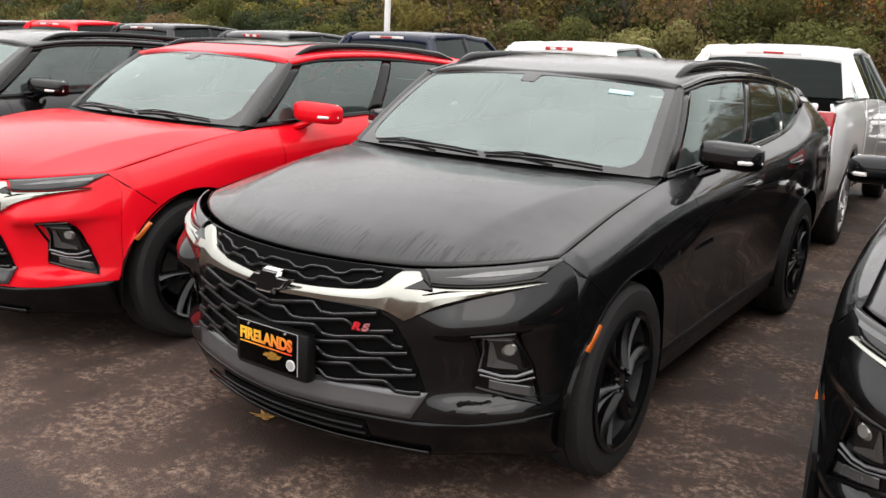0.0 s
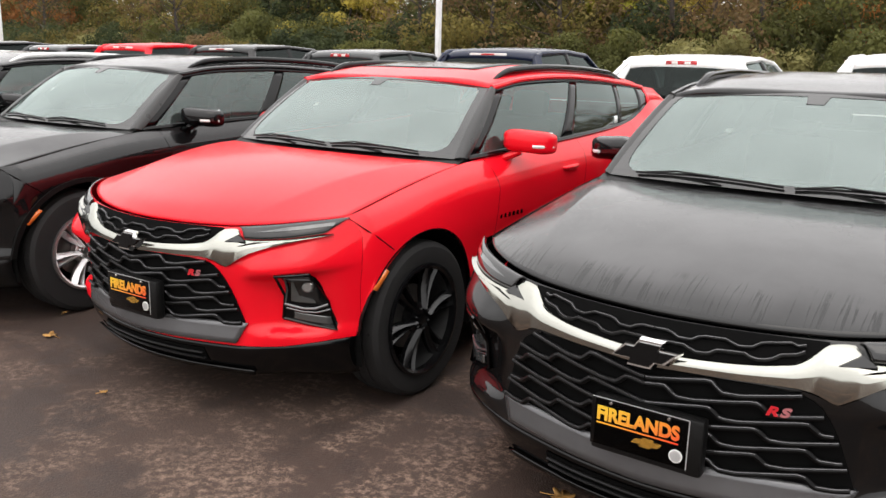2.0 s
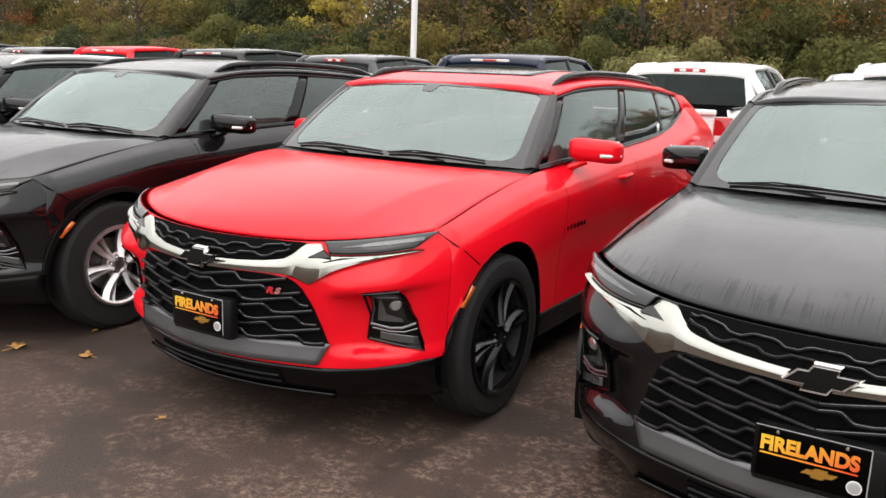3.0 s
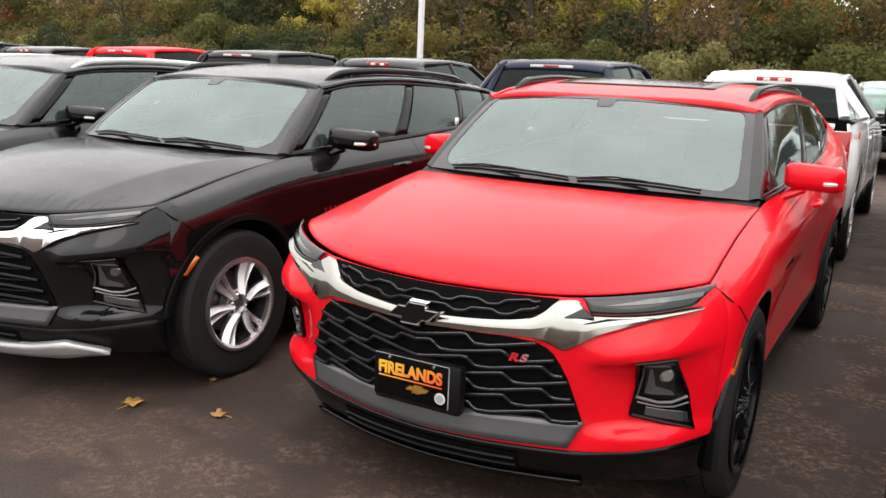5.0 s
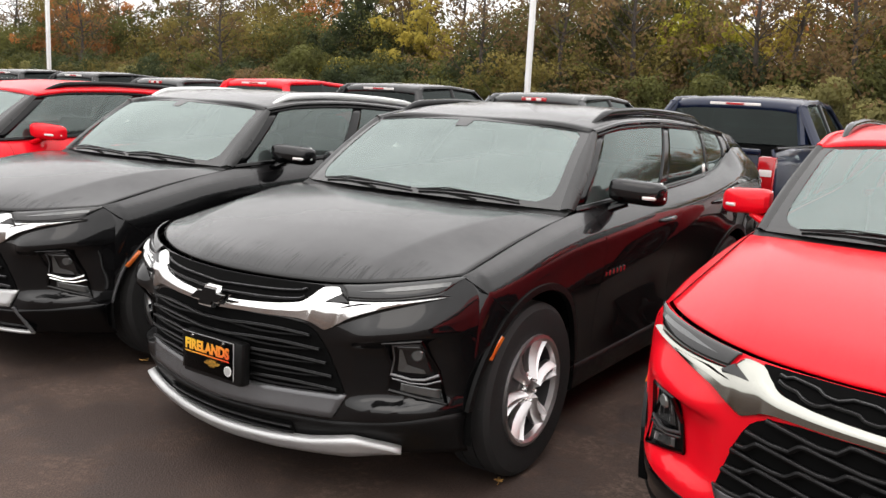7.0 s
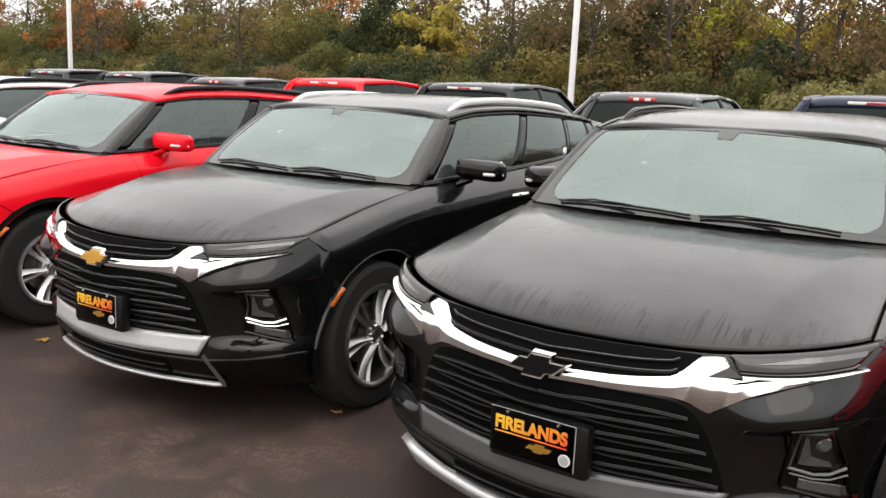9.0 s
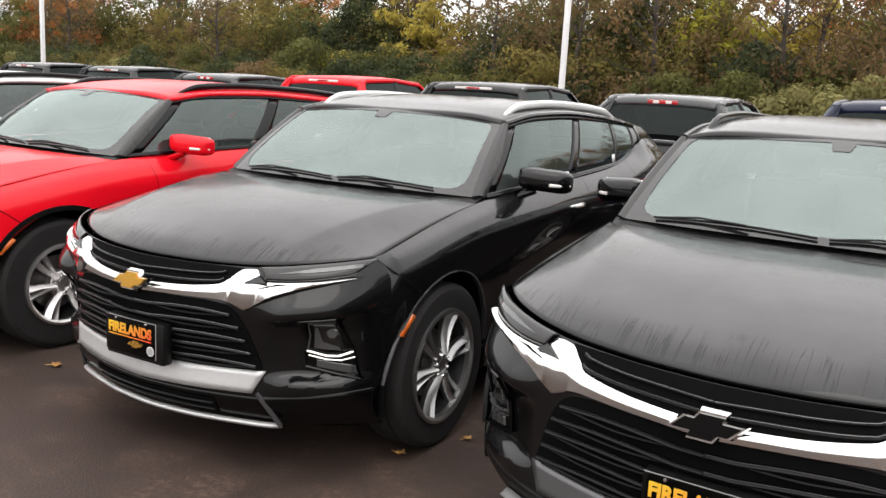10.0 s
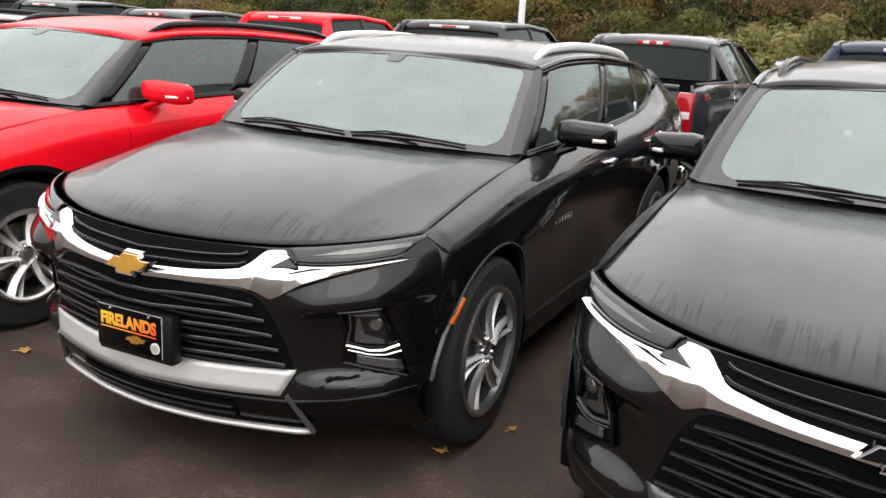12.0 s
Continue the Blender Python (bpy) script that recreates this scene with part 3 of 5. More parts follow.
@lru_cache(maxsize=None)
def flank(a, h, proud=0.0):
    """The side of the cabin: a from the windscreen back, h from the belt up, both 0 to 1."""
    p = Vector(lerp(belt(a * 5), eave(a * 5), h))
    p.x += 0.018 * 4 * h * (1 - h) + proud
    return tuple(p)


def flank_sheet(a0, a1, h0, h1, proud=0.0, na=14, nh=8, top=None):
    P = []
    for i in range(na + 1):
        a = a0 + (a1 - a0) * i / na
        t = h1 if top is None else top(a)
        P.append([flank(a, h0 + (t - h0) * j / nh, proud) for j in range(nh + 1)])
    return P


@lru_cache(maxsize=None)
def screen(s, t, proud=0.0):
    """The windscreen: s across from -1 to 1, t from the cowl up."""
    b = Vector((0.795 * s, 0.30 + 0.15 * s * s, 1.128 - 0.014 * s * s))
    e = Vector((0.695 * s, 0.86 + 0.085 * s * s, 1.512 - 0.032 * s * s))
    p = b.lerp(e, t)
    p += Vector((0, -0.5, 0.86)) * (0.028 * 4 * t * (1 - t) * (1 - 0.4 * s * s) + proud)
    return tuple(p)


def screen_sheet(s0, s1, t0, t1, proud=0.0, ns=20, nt=12):
    return [[screen(s0 + (s1 - s0) * i / ns, t0 + (t1 - t0) * j / nt, proud) for j in range(nt + 1)] for i in range(ns + 1)]


roof_z = smooth1([0.85, 1.2, 1.7, 2.2, 2.7, 3.4], [1.510, 1.575, 1.612, 1.612, 1.588, 1.54])


@lru_cache(maxsize=None)
def roof(s, t, proud=0.0):
    e = eave(t * 5)
    y = e[1] + (1 - s * s) * (-0.075 * (1 - t) + 0.10 * t)
    mid = roof_z(y)
    z = mid + (e[2] - mid) * abs(s) ** 4.5
    return (e[0] * s, y, z + proud)


hood_mid = spline([(0, -0.853, 0.887), (0, -0.76, 0.915), (0, -0.45, 0.995), (0, -0.05, 1.068), (0, 0.29, 1.108)])
hood_side = spline([(0.860, -0.455, 0.943), (0.855, -0.25, 0.984), (0.849, 0.0, 1.030), (0.848, 0.22, 1.066), (0.848, 0.42, 1.095)])


def hood_front(s):
    x = 0.862 * s
    z = hood_lip(x)
    return (x, nose_y(x) + nose_lean(z) - 0.014 + 0.010 * s**4, z + 0.004)


def crease_at(t):
    return 0.57 + 0.34 * t


@lru_cache(maxsize=None)
def hood(s, t):
    """s from the middle to the fender seam, t from the lip to the cowl: a patch held by its four edges, crowned, with two creases."""
    f, r = Vector(hood_front(s)), Vector((0.848 * s, 0.29 + 0.13 * s * s, 1.108 - 0.013 * s * s))
    m, e = Vector(hood_mid(t * 4)), Vector(hood_side(t * 4))
    c00, c10 = Vector(hood_front(0)), Vector(hood_front(1))
    c01, c11 = Vector(hood_mid(4)), Vector(hood_side(4))
    q = s * s
    p = f * (1 - t) + r * t + m * (1 - q) + e * q - (c00 * (1 - q) * (1 - t) + c10 * q * (1 - t) + c01 * (1 - q) * t + c11 * q * t)
    crease = crease_at(t)
    fall = 1.0 if s < crease else max(0.0, (1 - s) / (1 - crease))
    swell = max(0.0, math.sin(math.pi * t)) ** 0.6
    p.z += 0.018 * math.sin(math.pi * t) * (1 - s**4) + 0.038 * swell * fall
    return tuple(p)


def nose_panel(outline_lo, outline_up, x0, x1, proud, n=28, m=4):
    """A panel on the front face between a lower and an upper edge."""
    P = []
    for i in range(n + 1):
        x = x0 + (x1 - x0) * i / n
        P.append([nose(x, outline_lo(abs(x)) + (outline_up(abs(x)) - outline_lo(abs(x))) * j / m, proud) for j in range(m + 1)])
    return P


GR_TOP = smooth1([0, 0.3, 0.41, 0.455, 0.5, 0.56], [0.748, 0.752, 0.742, 0.722, 0.655, 0.48])
SLOT_LO = smooth1([0, 0.2, 0.38, 0.42, 0.46], [0.790, 0.800, 0.822, 0.848, 0.884])
BAR_UP = smooth1([0, 0.2, 0.38, 0.42, 0.455, 0.51, 0.56, 0.7, 0.85], [0.790, 0.800, 0.822, 0.848, 0.880, 0.886, 0.846, 0.855, 0.879])
BAR_LO = smooth1([0, 0.2, 0.38, 0.45, 0.50, 0.53, 0.60, 0.72, 0.85], [0.748, 0.756, 0.758, 0.745, 0.728, 0.742, 0.790, 0.838, 0.872])


def tyre_geometry(r, w):
    g = lathe([(r * 0.72, -w * 0.40), (r * 0.80, -w * 0.50), (r * 0.93, -w * 0.49), (r * 0.985, -w * 0.40), (r, -w * 0.30), (r, -w * 0.17), (r - 0.008, -w * 0.165), (r - 0.008, -w * 0.145), (r, -w * 0.14), (r, w * 0.14), (r - 0.008, w * 0.145), (r - 0.008, w * 0.165), (r, w * 0.17), (r, w * 0.30), (r * 0.985, w * 0.40), (r * 0.93, w * 0.475), (r * 0.82, w * 0.485), (r * 0.72, w * 0.44)], 64)
    return g


def spoke(r0, r1, w0, w1, skew, depth, ridge=0.0):
    """A tapered, hollowed spoke from the hub to the rim, along z."""
    v = []
    for k in range(6):
        t = k / 5
        z, w, c = r0 + (r1 - r0) * t, w0 + (w1 - w0) * t, skew * math.sin(t * math.pi / 2)
        x = depth - 0.028 * math.sin(math.pi * t) * 0.6 - 0.006 * t
        v += [(x - 0.035, c - w, z), (x - 0.006, c - w, z), (x + 0.004 + ridge, c - w * 0.35, z), (x - 0.002 + ridge * 0.4, c + w * 0.35, z), (x - 0.012, c + w, z), (x - 0.035, c + w, z)]
    f = []
    for k in range(5):
        for j in range(6):
            f.append((k * 6 + j, k * 6 + (j + 1) % 6, (k + 1) * 6 + (j + 1) % 6, (k + 1) * 6 + j))
    f += [tuple(range(6)), tuple(reversed(range(30, 36)))]
    return v, f


def build_wheel(style):
    """style: 'rs' black split spokes, 'lt' bright wide spokes, 'premier' machined grey split spokes. Outer face looks to +x."""
    r, w = TYRE_R, 0.235
    rim_r = {"rs": 0.272, "premier": 0.262, "lt": 0.238, "truck": 0.262}[style]
    metal = {"rs": BLACK_RIM, "premier": GREY_RIM, "lt": BRIGHT_RIM, "truck": BRIGHT_RIM}[style]
    disc = part("wheel", join(lathe([(0.0, -0.02), (0.06, -0.02), (0.06, 0.0), (0.16, 0.0), (0.16, 0.02), (0.0, 0.02)], 32)), BRAKE, None)
    t_prof = tyre_geometry(r, w)
    k = rim_r / (r * 0.72)
    part("tyre", ([(p[0], p[1] * (k if math.hypot(p[1], p[2]) < r * 0.74 else 1), p[2] * (k if math.hypot(p[1], p[2]) < r * 0.74 else 1)) for p in t_prof[0]], t_prof[1]), RUBBER, disc)
    R = rim_r
    part("barrel", lathe([(R - 0.020, 0.098), (R - 0.03, 0.03), (R - 0.04, -0.06), (R - 0.01, -0.10), (R + 0.004, -0.10), (R + 0.004, 0.09)], 64), BARREL, disc)
    part("rim", lathe([(R + 0.007, 0.100), (R + 0.006, 0.117), (R - 0.008, 0.120), (R - 0.020, 0.110), (R - 0.022, 0.085)], 64), metal, disc)
    part("barrel_back", lathe([(0.0, -0.075), (R - 0.03, -0.075)], 32), CAVITY, disc)
    cap = lathe([(0.075, 0.03), (0.075, 0.080), (0.060, 0.090), (0.032, 0.090), (0.030, 0.098), (0.0, 0.100)], 32)
    part("hub_cap", cap, metal, disc)
    for i in range(6):
        a = 2 * math.pi * i / 6
        nut = moved(lathe([(0.010, 0.06), (0.010, 0.100), (0.006, 0.106), (0.0, 0.106)], 8), pose(0, 0.052 * math.cos(a), 0.052 * math.sin(a)))
        part("wheel_nut", nut, CHROME if style != "rs" else BLACK_RIM, disc)
    for i in range(6):
        for s in (-1, 1):
            if style in ("rs", "premier"):
                g = moved(spoke(0.050, R - 0.008, 0.010, 0.017, 0.017, 0.104, 0.007), Matrix.Rotation(-0.060, 4, "X"))
            else:
                g = moved(spoke(0.050, R - 0.010, 0.012, 0.021, 0.014, 0.106, 0.012), Matrix.Rotation(-0.070, 4, "X"))
            if s < 0:
                g = [(p[0], -p[1], p[2]) for p in g[0]], [tuple(reversed(q)) for q in g[1]]
            part("spoke", moved(g, Matrix.Rotation(2 * math.pi * i / 6, 4, "X")), metal, disc, smooth=20.0)
    return disc


wheel_stock = {}


def wheel(parent, x, y, style, left, turn):
    """One of the wheels, copied from the first of its style."""
    at = pose(x, y, HUB_Z + 0.01, 0, 0, 0 if left else 180) @ pose(0, 0, 0, turn, 0, 0)
    if style not in wheel_stock:
        wheel_stock[style] = w = build_wheel(style)
        w.matrix_basis = at
    else:
        w = copy_thing(wheel_stock[style], at)
    w.parent = parent
    return w


def bowtie(w, h, slant=0.035):
    a, b, s, c = w / 2, h / 2, slant, 0.19 * w
    k = 0.50 * b
    return [(-a, -k), (-c - 0.1 * s, -k), (-c - 0.3 * s, -b), (c - 0.45 * s, -b), (c - 0.1 * s, -k), (a - s, -k), (a, k), (c + 0.1 * s, k), (c + 0.3 * s, b), (-c + 0.45 * s, b), (-c + 0.1 * s, k), (-a + s, k)]


def text_mesh(body, size):
    cu = bpy.data.curves.new("lettering", "FONT")
    cu.body, cu.size, cu.align_x, cu.align_y, cu.extrude, cu.offset = body, size, "CENTER", "CENTER", 0.001, size * 0.046
    tmp = new("lettering", cu)
    me = bpy.data.meshes.new_from_object(tmp.evaluated_get(bpy.context.evaluated_depsgraph_get()))
    v = [(p.co.x, -p.co.z, p.co.y) for p in me.vertices]
    f = [tuple(q.vertices) for q in me.polygons]
    bpy.data.objects.remove(tmp)
    bpy.data.curves.remove(cu)
    bpy.data.meshes.remove(me)
    return v, f


WORD = text_mesh("FIRELANDS", 0.066)
_w = max(p[0] for p in WORD[0]) - min(p[0] for p in WORD[0])
WORD = [(p[0] * 0.258 / _w, p[1], p[2] * 0.88) for p in WORD[0]], WORD[1]


def badge_letter(c):
    v, f = text_mesh(c, 0.040)
    return [(p[0] * 1.25 + 0.35 * p[2], p[1] * 2, p[2] * 0.9) for p in v], f


LETTER_R, LETTER_S = badge_letter("R"), badge_letter("S")


def crossover(label, coat, trim, mirror_coat=None, cap=None, sunroof=False, group="crossovers in the front row"):
    car = thing("crossover_car", label, "car", group)
    mirror_coat = mirror_coat or coat
    mid = (0, 1.4, 0.7)
    lt, premier = trim == "lt", trim == "premier"
    # front bumper and the painted panels
    ns = [0.0] + [0.9994 * k / 44 for k in range(1, 45)]
    left = [nose_column(s) for s in ns]
    part("front_bumper", outward(both(sheet(left)), mid), coat, car)
    seam = nose_column(1.0, n=18)
    names = [("front_fender", -0.385, 0.655), ("front_door", 0.6585, 1.72), ("rear_door", 1.7235, 2.62), ("rear_quarter", 2.6235, 3.4235)]
    for nm, y0, y1 in names:
        c = [body_column(u, clad_top(u)) for u in side_stations(y0, y1)]
        g = outward(sheet([seam] + c if nm == "front_fender" else c), mid)
        for q in (g, mirrored(g)):
            part(nm, q, coat, car)
    u0 = u_at(3.425)
    g = sheet([body_column(u0 + (13 - u0) * k / 22, 0.45) for k in range(23)])
    part("tailgate", outward(both(g), mid), coat, car)
    g = sheet([nose_column(s, 0.225, panel_line(0.92 * s) - 0.003, 8) for s in ns])
    part("lower_bumper", outward(both(g), mid), PLASTIC if lt else GLOSS, car, "black plastic lower bumper" if lt else "gloss black lower bumper", thick=0.004)
    for y0, y1 in ((-0.40, 2.41), (2.41, 3.42)):
        g = outward(sheet([body_band(u, 0.2, clad_top(u) - 0.003) for u in side_stations(y0, y1)]), mid)
        for q in (g, mirrored(g)):
            part("sill_cladding", q, PLASTIC, car, "black plastic cladding", thick=0.004)
    g = sheet([body_band(u0 + (13 - u0) * k / 16, 0.2, 0.447) for k in range(17)])
    part("rear_bumper", outward(both(g), mid), PLASTIC, car, thick=0.004)
    # near-black underlay added as the shade behind the seams; dark underbody and wheel arch liners
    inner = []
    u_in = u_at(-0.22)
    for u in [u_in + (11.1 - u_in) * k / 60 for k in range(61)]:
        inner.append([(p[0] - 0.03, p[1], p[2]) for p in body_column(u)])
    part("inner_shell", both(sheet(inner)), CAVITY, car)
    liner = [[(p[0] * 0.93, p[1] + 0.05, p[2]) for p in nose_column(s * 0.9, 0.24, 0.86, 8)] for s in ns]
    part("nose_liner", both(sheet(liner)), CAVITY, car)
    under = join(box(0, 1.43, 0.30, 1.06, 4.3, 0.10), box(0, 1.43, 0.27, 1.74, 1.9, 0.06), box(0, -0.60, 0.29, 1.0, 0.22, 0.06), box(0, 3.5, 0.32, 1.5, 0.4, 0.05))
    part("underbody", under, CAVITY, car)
    for hub in (0.0, AXLE):
        for s in (1, -1):
            prof = [(ARCH_R + 0.004, 0.93), (ARCH_R + 0.012, 0.80), (ARCH_R + 0.012, 0.52), (0.10, 0.50)]
            v, f = [], []
            for r, x in prof:
                for k in range(29):
                    a = math.pi * (-0.08 + 1.16 * k / 28)
                    v.append((x * s, hub + r * math.cos(a), HUB_Z + r * math.sin(a)))
            for i in range(3):
                for k in range(28):
                    f.append((i * 29 + k, i * 29 + k + 1, (i + 1) * 29 + k + 1, (i + 1) * 29 + k))
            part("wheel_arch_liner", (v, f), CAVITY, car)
            lip, lw, lx = [], (0.030 if lt else 0.007), (0.006 if lt else 0.003)
            for k in range(41):
                a = math.pi * (0.02 + 0.955 * k / 40) if hub == 0.0 else math.pi * (0.005 + 0.975 * k / 40)
                y, z = hub + ARCH_R * math.cos(a), HUB_Z + ARCH_R * math.sin(a)
                sec = spline([r(u_at(y)) for r in ROWS_BODY])
                fine = [sec(j * 7 / 40) for j in range(41)]
                x = float(np.interp(z, [p[2] for p in fine], [p[0] for p in fine]))
                zz, yy = math.sin(a) * lw, math.cos(a) * lw
                lip.append([(s * (x - 0.02), y, z), (s * (x + lx), y, z), (s * (x + lx), y + yy, z + zz), (s * (x - 0.012), y + yy, z + zz)])
            part("arch_trim", sheet(lip), PLASTIC if lt else (STEEL_GREY if premier else GLOSS), car, "thin arch trim along the wheel opening")
    # bonnet
    ss = [k / 22 for k in range(23)]
    H = [[hood(crease_at(j / 30) * k / 28, j / 30) for j in range(31)] for k in range(29)]
    S = [[hood(crease_at(j / 30) + (1 - crease_at(j / 30)) * k / 12, j / 30) for j in range(31)] for k in range(13)]
    part("bonnet", outward(both(sheet(H + S[1:])), (0, 0, 0)), coat, car, "wet, water-streaked bonnet", smooth=60, thick=0.007)
    # a near-black line drawn for the shade in the bonnet's shut gap
    for s in (1, -1):
        gap = [(s * (p[0] + 0.0015), p[1], p[2] + 0.0005) for p in (hood(1.0, j / 30) for j in range(31))]
        part("bonnet_seal", tube(gap, 0.0017, 6), CAVITY, car, "dark gap beside the bonnet")
    part("cowl", both(sheet([[(s * 0.84, 0.27 + 0.15 * s * s, 1.092), (s * 0.84, 0.345 + 0.13 * s * s, 1.126 - 0.012 * s * s)] for s in ss])), PLASTIC, car)
    # the gap between bumper and fender, drawn as a near-black line too
    a, m, e = Vector(nose(0.872, hood_lip(0.86) - 0.004)), Vector(body_at(-0.36, 0.845)), Vector(body_at(-0.262, 0.775))
    for s in (1, -1):
        line = [a.lerp(m, k / 5) for k in range(5)] + [m.lerp(e, k / 5) for k in range(6)]
        part("fender_seam", tube([(s * (p.x + 0.0005), p.y, p.z) for p in line], 0.0028, 6), CAVITY, car, "dark gap between bumper and fender")
    # cabin
    part("windscreen", outward(sheet(screen_sheet(-1, 1, 0, 1)), mid), WINDSHIELD, car, "windscreen glass mirroring the pale sky")
    fr = [sheet(screen_sheet(-1, 1, 0.0, 0.058, 0.002, 30, 3)), sheet(screen_sheet(-1, 1, 0.958, 1.0, 0.002, 30, 2))]
    for s in (-1, 1):
        edge = lambda t: 0.945 - 0.11 * math.exp(-max(0.0, t - 0.05) / 0.05) - 0.04 * math.exp(-max(0.0, 0.96 - t) / 0.03)
        fr.append(sheet([[screen(s * (edge(t) + (1 - edge(t)) * k / 5), t, 0.0024) for t in [0.053 + 0.907 * (j / 26) ** 1.4 for j in range(27)]] for k in range(6)]))
    fr.append(sheet([[screen(sx * (0.050 + 0.022 * t), 0.85 + 0.115 * t, 0.0022) for t in (0, 0.25, 0.5, 0.75, 1.0)] for sx in (-1, -0.5, 0, 0.5, 1)]))
    part("glass_border", join(*fr), FRIT, car, "black border round the windscreen")
    for s in (-1, 1):
        ap = []
        for t in [k / 16 for k in range(17)]:
            a, c = Vector(screen(s, t, 0.0024)), Vector(flank(0.03, t))
            c.x *= s
            m = a.lerp(c, 0.5) + Vector((s * 0.014, -0.016, 0.012))
            ap.append([a, a.lerp(m, 0.55) + Vector((s * 0.003, -0.004, 0.003)), m, c.lerp(m, 0.55) + Vector((s * 0.004, -0.003, 0.002)), c])
        part("windscreen_pillar", outward(sheet(ap), mid), PILLAR, car, "black windscreen pillar", smooth=80)
    # window frames: strips left between the panes
    strips = [sheet(flank_sheet(0, 1, 0.0, 0.055, -0.004, 40, 2)), sheet(flank_sheet(0, 1, 0.915, 1.0, -0.004, 40, 2))]
    for a0, a1 in ((0.0, 0.082), (0.428, 0.467), (0.723, 0.752), (0.925, 1.0)):
        strips.append(sheet(flank_sheet(a0, a1, 0.05, 0.92, -0.004, 4, 8)))
    fr = outward(join(*strips), mid)
    for q in (fr, mirrored(fr)):
        part("window_frame", q, GLOSS, car, "gloss black window frame", thick=0.012)
    for nm, a0, a1, m in (("front_door_window", 0.078, 0.432, SIDE_GLASS), ("rear_door_window", 0.463, 0.727, TINTED), ("quarter_window", 0.748, 0.932, TINTED)):
        g = outward(sheet(flank_sheet(a0, a1, 0.045, 0.925, -0.010)), mid)
        for q in (g, mirrored(g)):
            part(nm, q, m, car, "tinted window glass")
    for s in (1, -1):
        lo = [(s * (flank(a, 0.0)[0] + 0.004), flank(a, 0)[1], flank(a, 0)[2] + 0.004) for a in np.linspace(0.03, 0.97, 30)]
        part("belt_moulding", tube(lo, 0.007, 6), GLOSS, car)
        part("roof_edge", tube([(s * eave(u)[0], eave(u)[1], eave(u)[2]) for u in np.linspace(0, 5, 30)], 0.016, 8), coat, car)
    rp = [[roof(-1 + 2 * i / 24, j / 28) for j in range(29)] for i in range(25)]
    part("roof_panel", outward(sheet(rp), mid), coat, car, thick=0.03)
    if sunroof:
        sp = [[roof(-0.60 + 1.20 * i / 12, 0.16 + 0.58 * j / 20, 0.003) for j in range(21)] for i in range(13)]
        part("sunroof", outward(sheet(sp), mid), GLOSS, car, "black glass sunroof", thick=0.004)
    for s in (1, -1):
        path, rad = [], []
        for k in range(31):
            t = k / 30
            p = roof(0.885 * s, 0.085 + 0.80 * t)
            e = min(1.0, min(t * 9, (1 - t) * 7))
            path.append((p[0], p[1], p[2] - 0.016 + 0.040 * e**0.7))
            rad.append(0.012 + 0.010 * e)
        rail = RAIL if premier else GLOSS
        part("roof_rail", tube(path, rad, 10, 1.05), rail, car, "satin silver roof rail" if premier else "black roof rail")
    # tail
    e1 = [roof(-1 + 2 * i / 16, 1.0) for i in range(17)]
    e0 = [(0.745 * (-1 + 2 * i / 16), 3.63 + 0.07 * (1 - (-1 + i / 8) ** 2), 1.32) for i in range(17)]
    part("rear_window", sheet([[lerp(a, b, k / 4) for k in range(5)] for a, b in zip(e1, e0)]), TINTED, car)
    for s in (1, -1):
        rq = [[lerp((s * belt(5)[0], belt(5)[1], belt(5)[2]), (s * 0.745, 3.64, 1.34), k / 6) for k in range(7)], [lerp((s * eave(5)[0], eave(5)[1], eave(5)[2]), (s * 0.672, 3.50, 1.445), k / 6) for k in range(7)]]
        part("rear_pillar", sheet(rq), coat, car, thick=0.01)
        part("tail_lamp", box(s * 0.805, 3.70, 1.10, 0.16, 0.24, 0.06, 0.02), RED_LENS, car)
    part("roof_spoiler", sheet([[lerp(p, (p[0] * 0.92, p[1] + 0.24, p[2] - 0.03), k / 4) for k in range(5)] for p in e1]), coat, car, thick=0.02)
    # nose: slot, grille, bars, lamps
    z_const = lambda z: (lambda x: z)
    # no hole behind: near-black sheets stand for the shade in slot and grille
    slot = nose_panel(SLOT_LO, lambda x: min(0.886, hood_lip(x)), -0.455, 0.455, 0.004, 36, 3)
    part("upper_grille", outward(sheet(slot), mid), CAVITY, car, "near-black sheet for the shaded slot under the bonnet lip")
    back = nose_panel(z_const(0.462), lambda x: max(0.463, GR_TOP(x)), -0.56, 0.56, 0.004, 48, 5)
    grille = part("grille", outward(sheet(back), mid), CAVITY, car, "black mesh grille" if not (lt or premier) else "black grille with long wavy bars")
    bar_mat = GLOSS
    edge = CHROME if premier else (STEEL_GREY if not lt else GLOSS)
    if lt or premier:
        for k in range(5):
            z0 = 0.495 + 0.052 * k
            half = float(np.interp(z0 + 0.02, [0.48, 0.655, 0.722, 0.742], [0.55, 0.49, 0.45, 0.40]))
            for s in (1, -1):
                for ph, amp in ((0, 0.012), (1, -0.010)):
                    path = []
                    for i in range(25):
                        x = half * i / 24
                        wv = amp * math.sin(math.pi * min(1, max(0, (x - 0.08) / (half - 0.08))) * 1.0)
                        path.append(nose(s * max(x, 0.001), z0 + wv, 0.018))
                    part("grille_bar", tube(path, 0.0095 if ph == 0 else 0.0065, 6, 0.7), PLASTIC if ph == 0 else GRILLE_BLACK, grille)
                    if ph == 0 and (premier or k > -1):
                        part("bar_edge", tube([(p[0], p[1] - 0.006, p[2] + 0.007) for p in path], 0.0015, 5), STEEL_GREY if premier else EDGE_GREY, grille)
    else:
        for k in range(7):
            z0 = 0.486 + 0.0405 * k
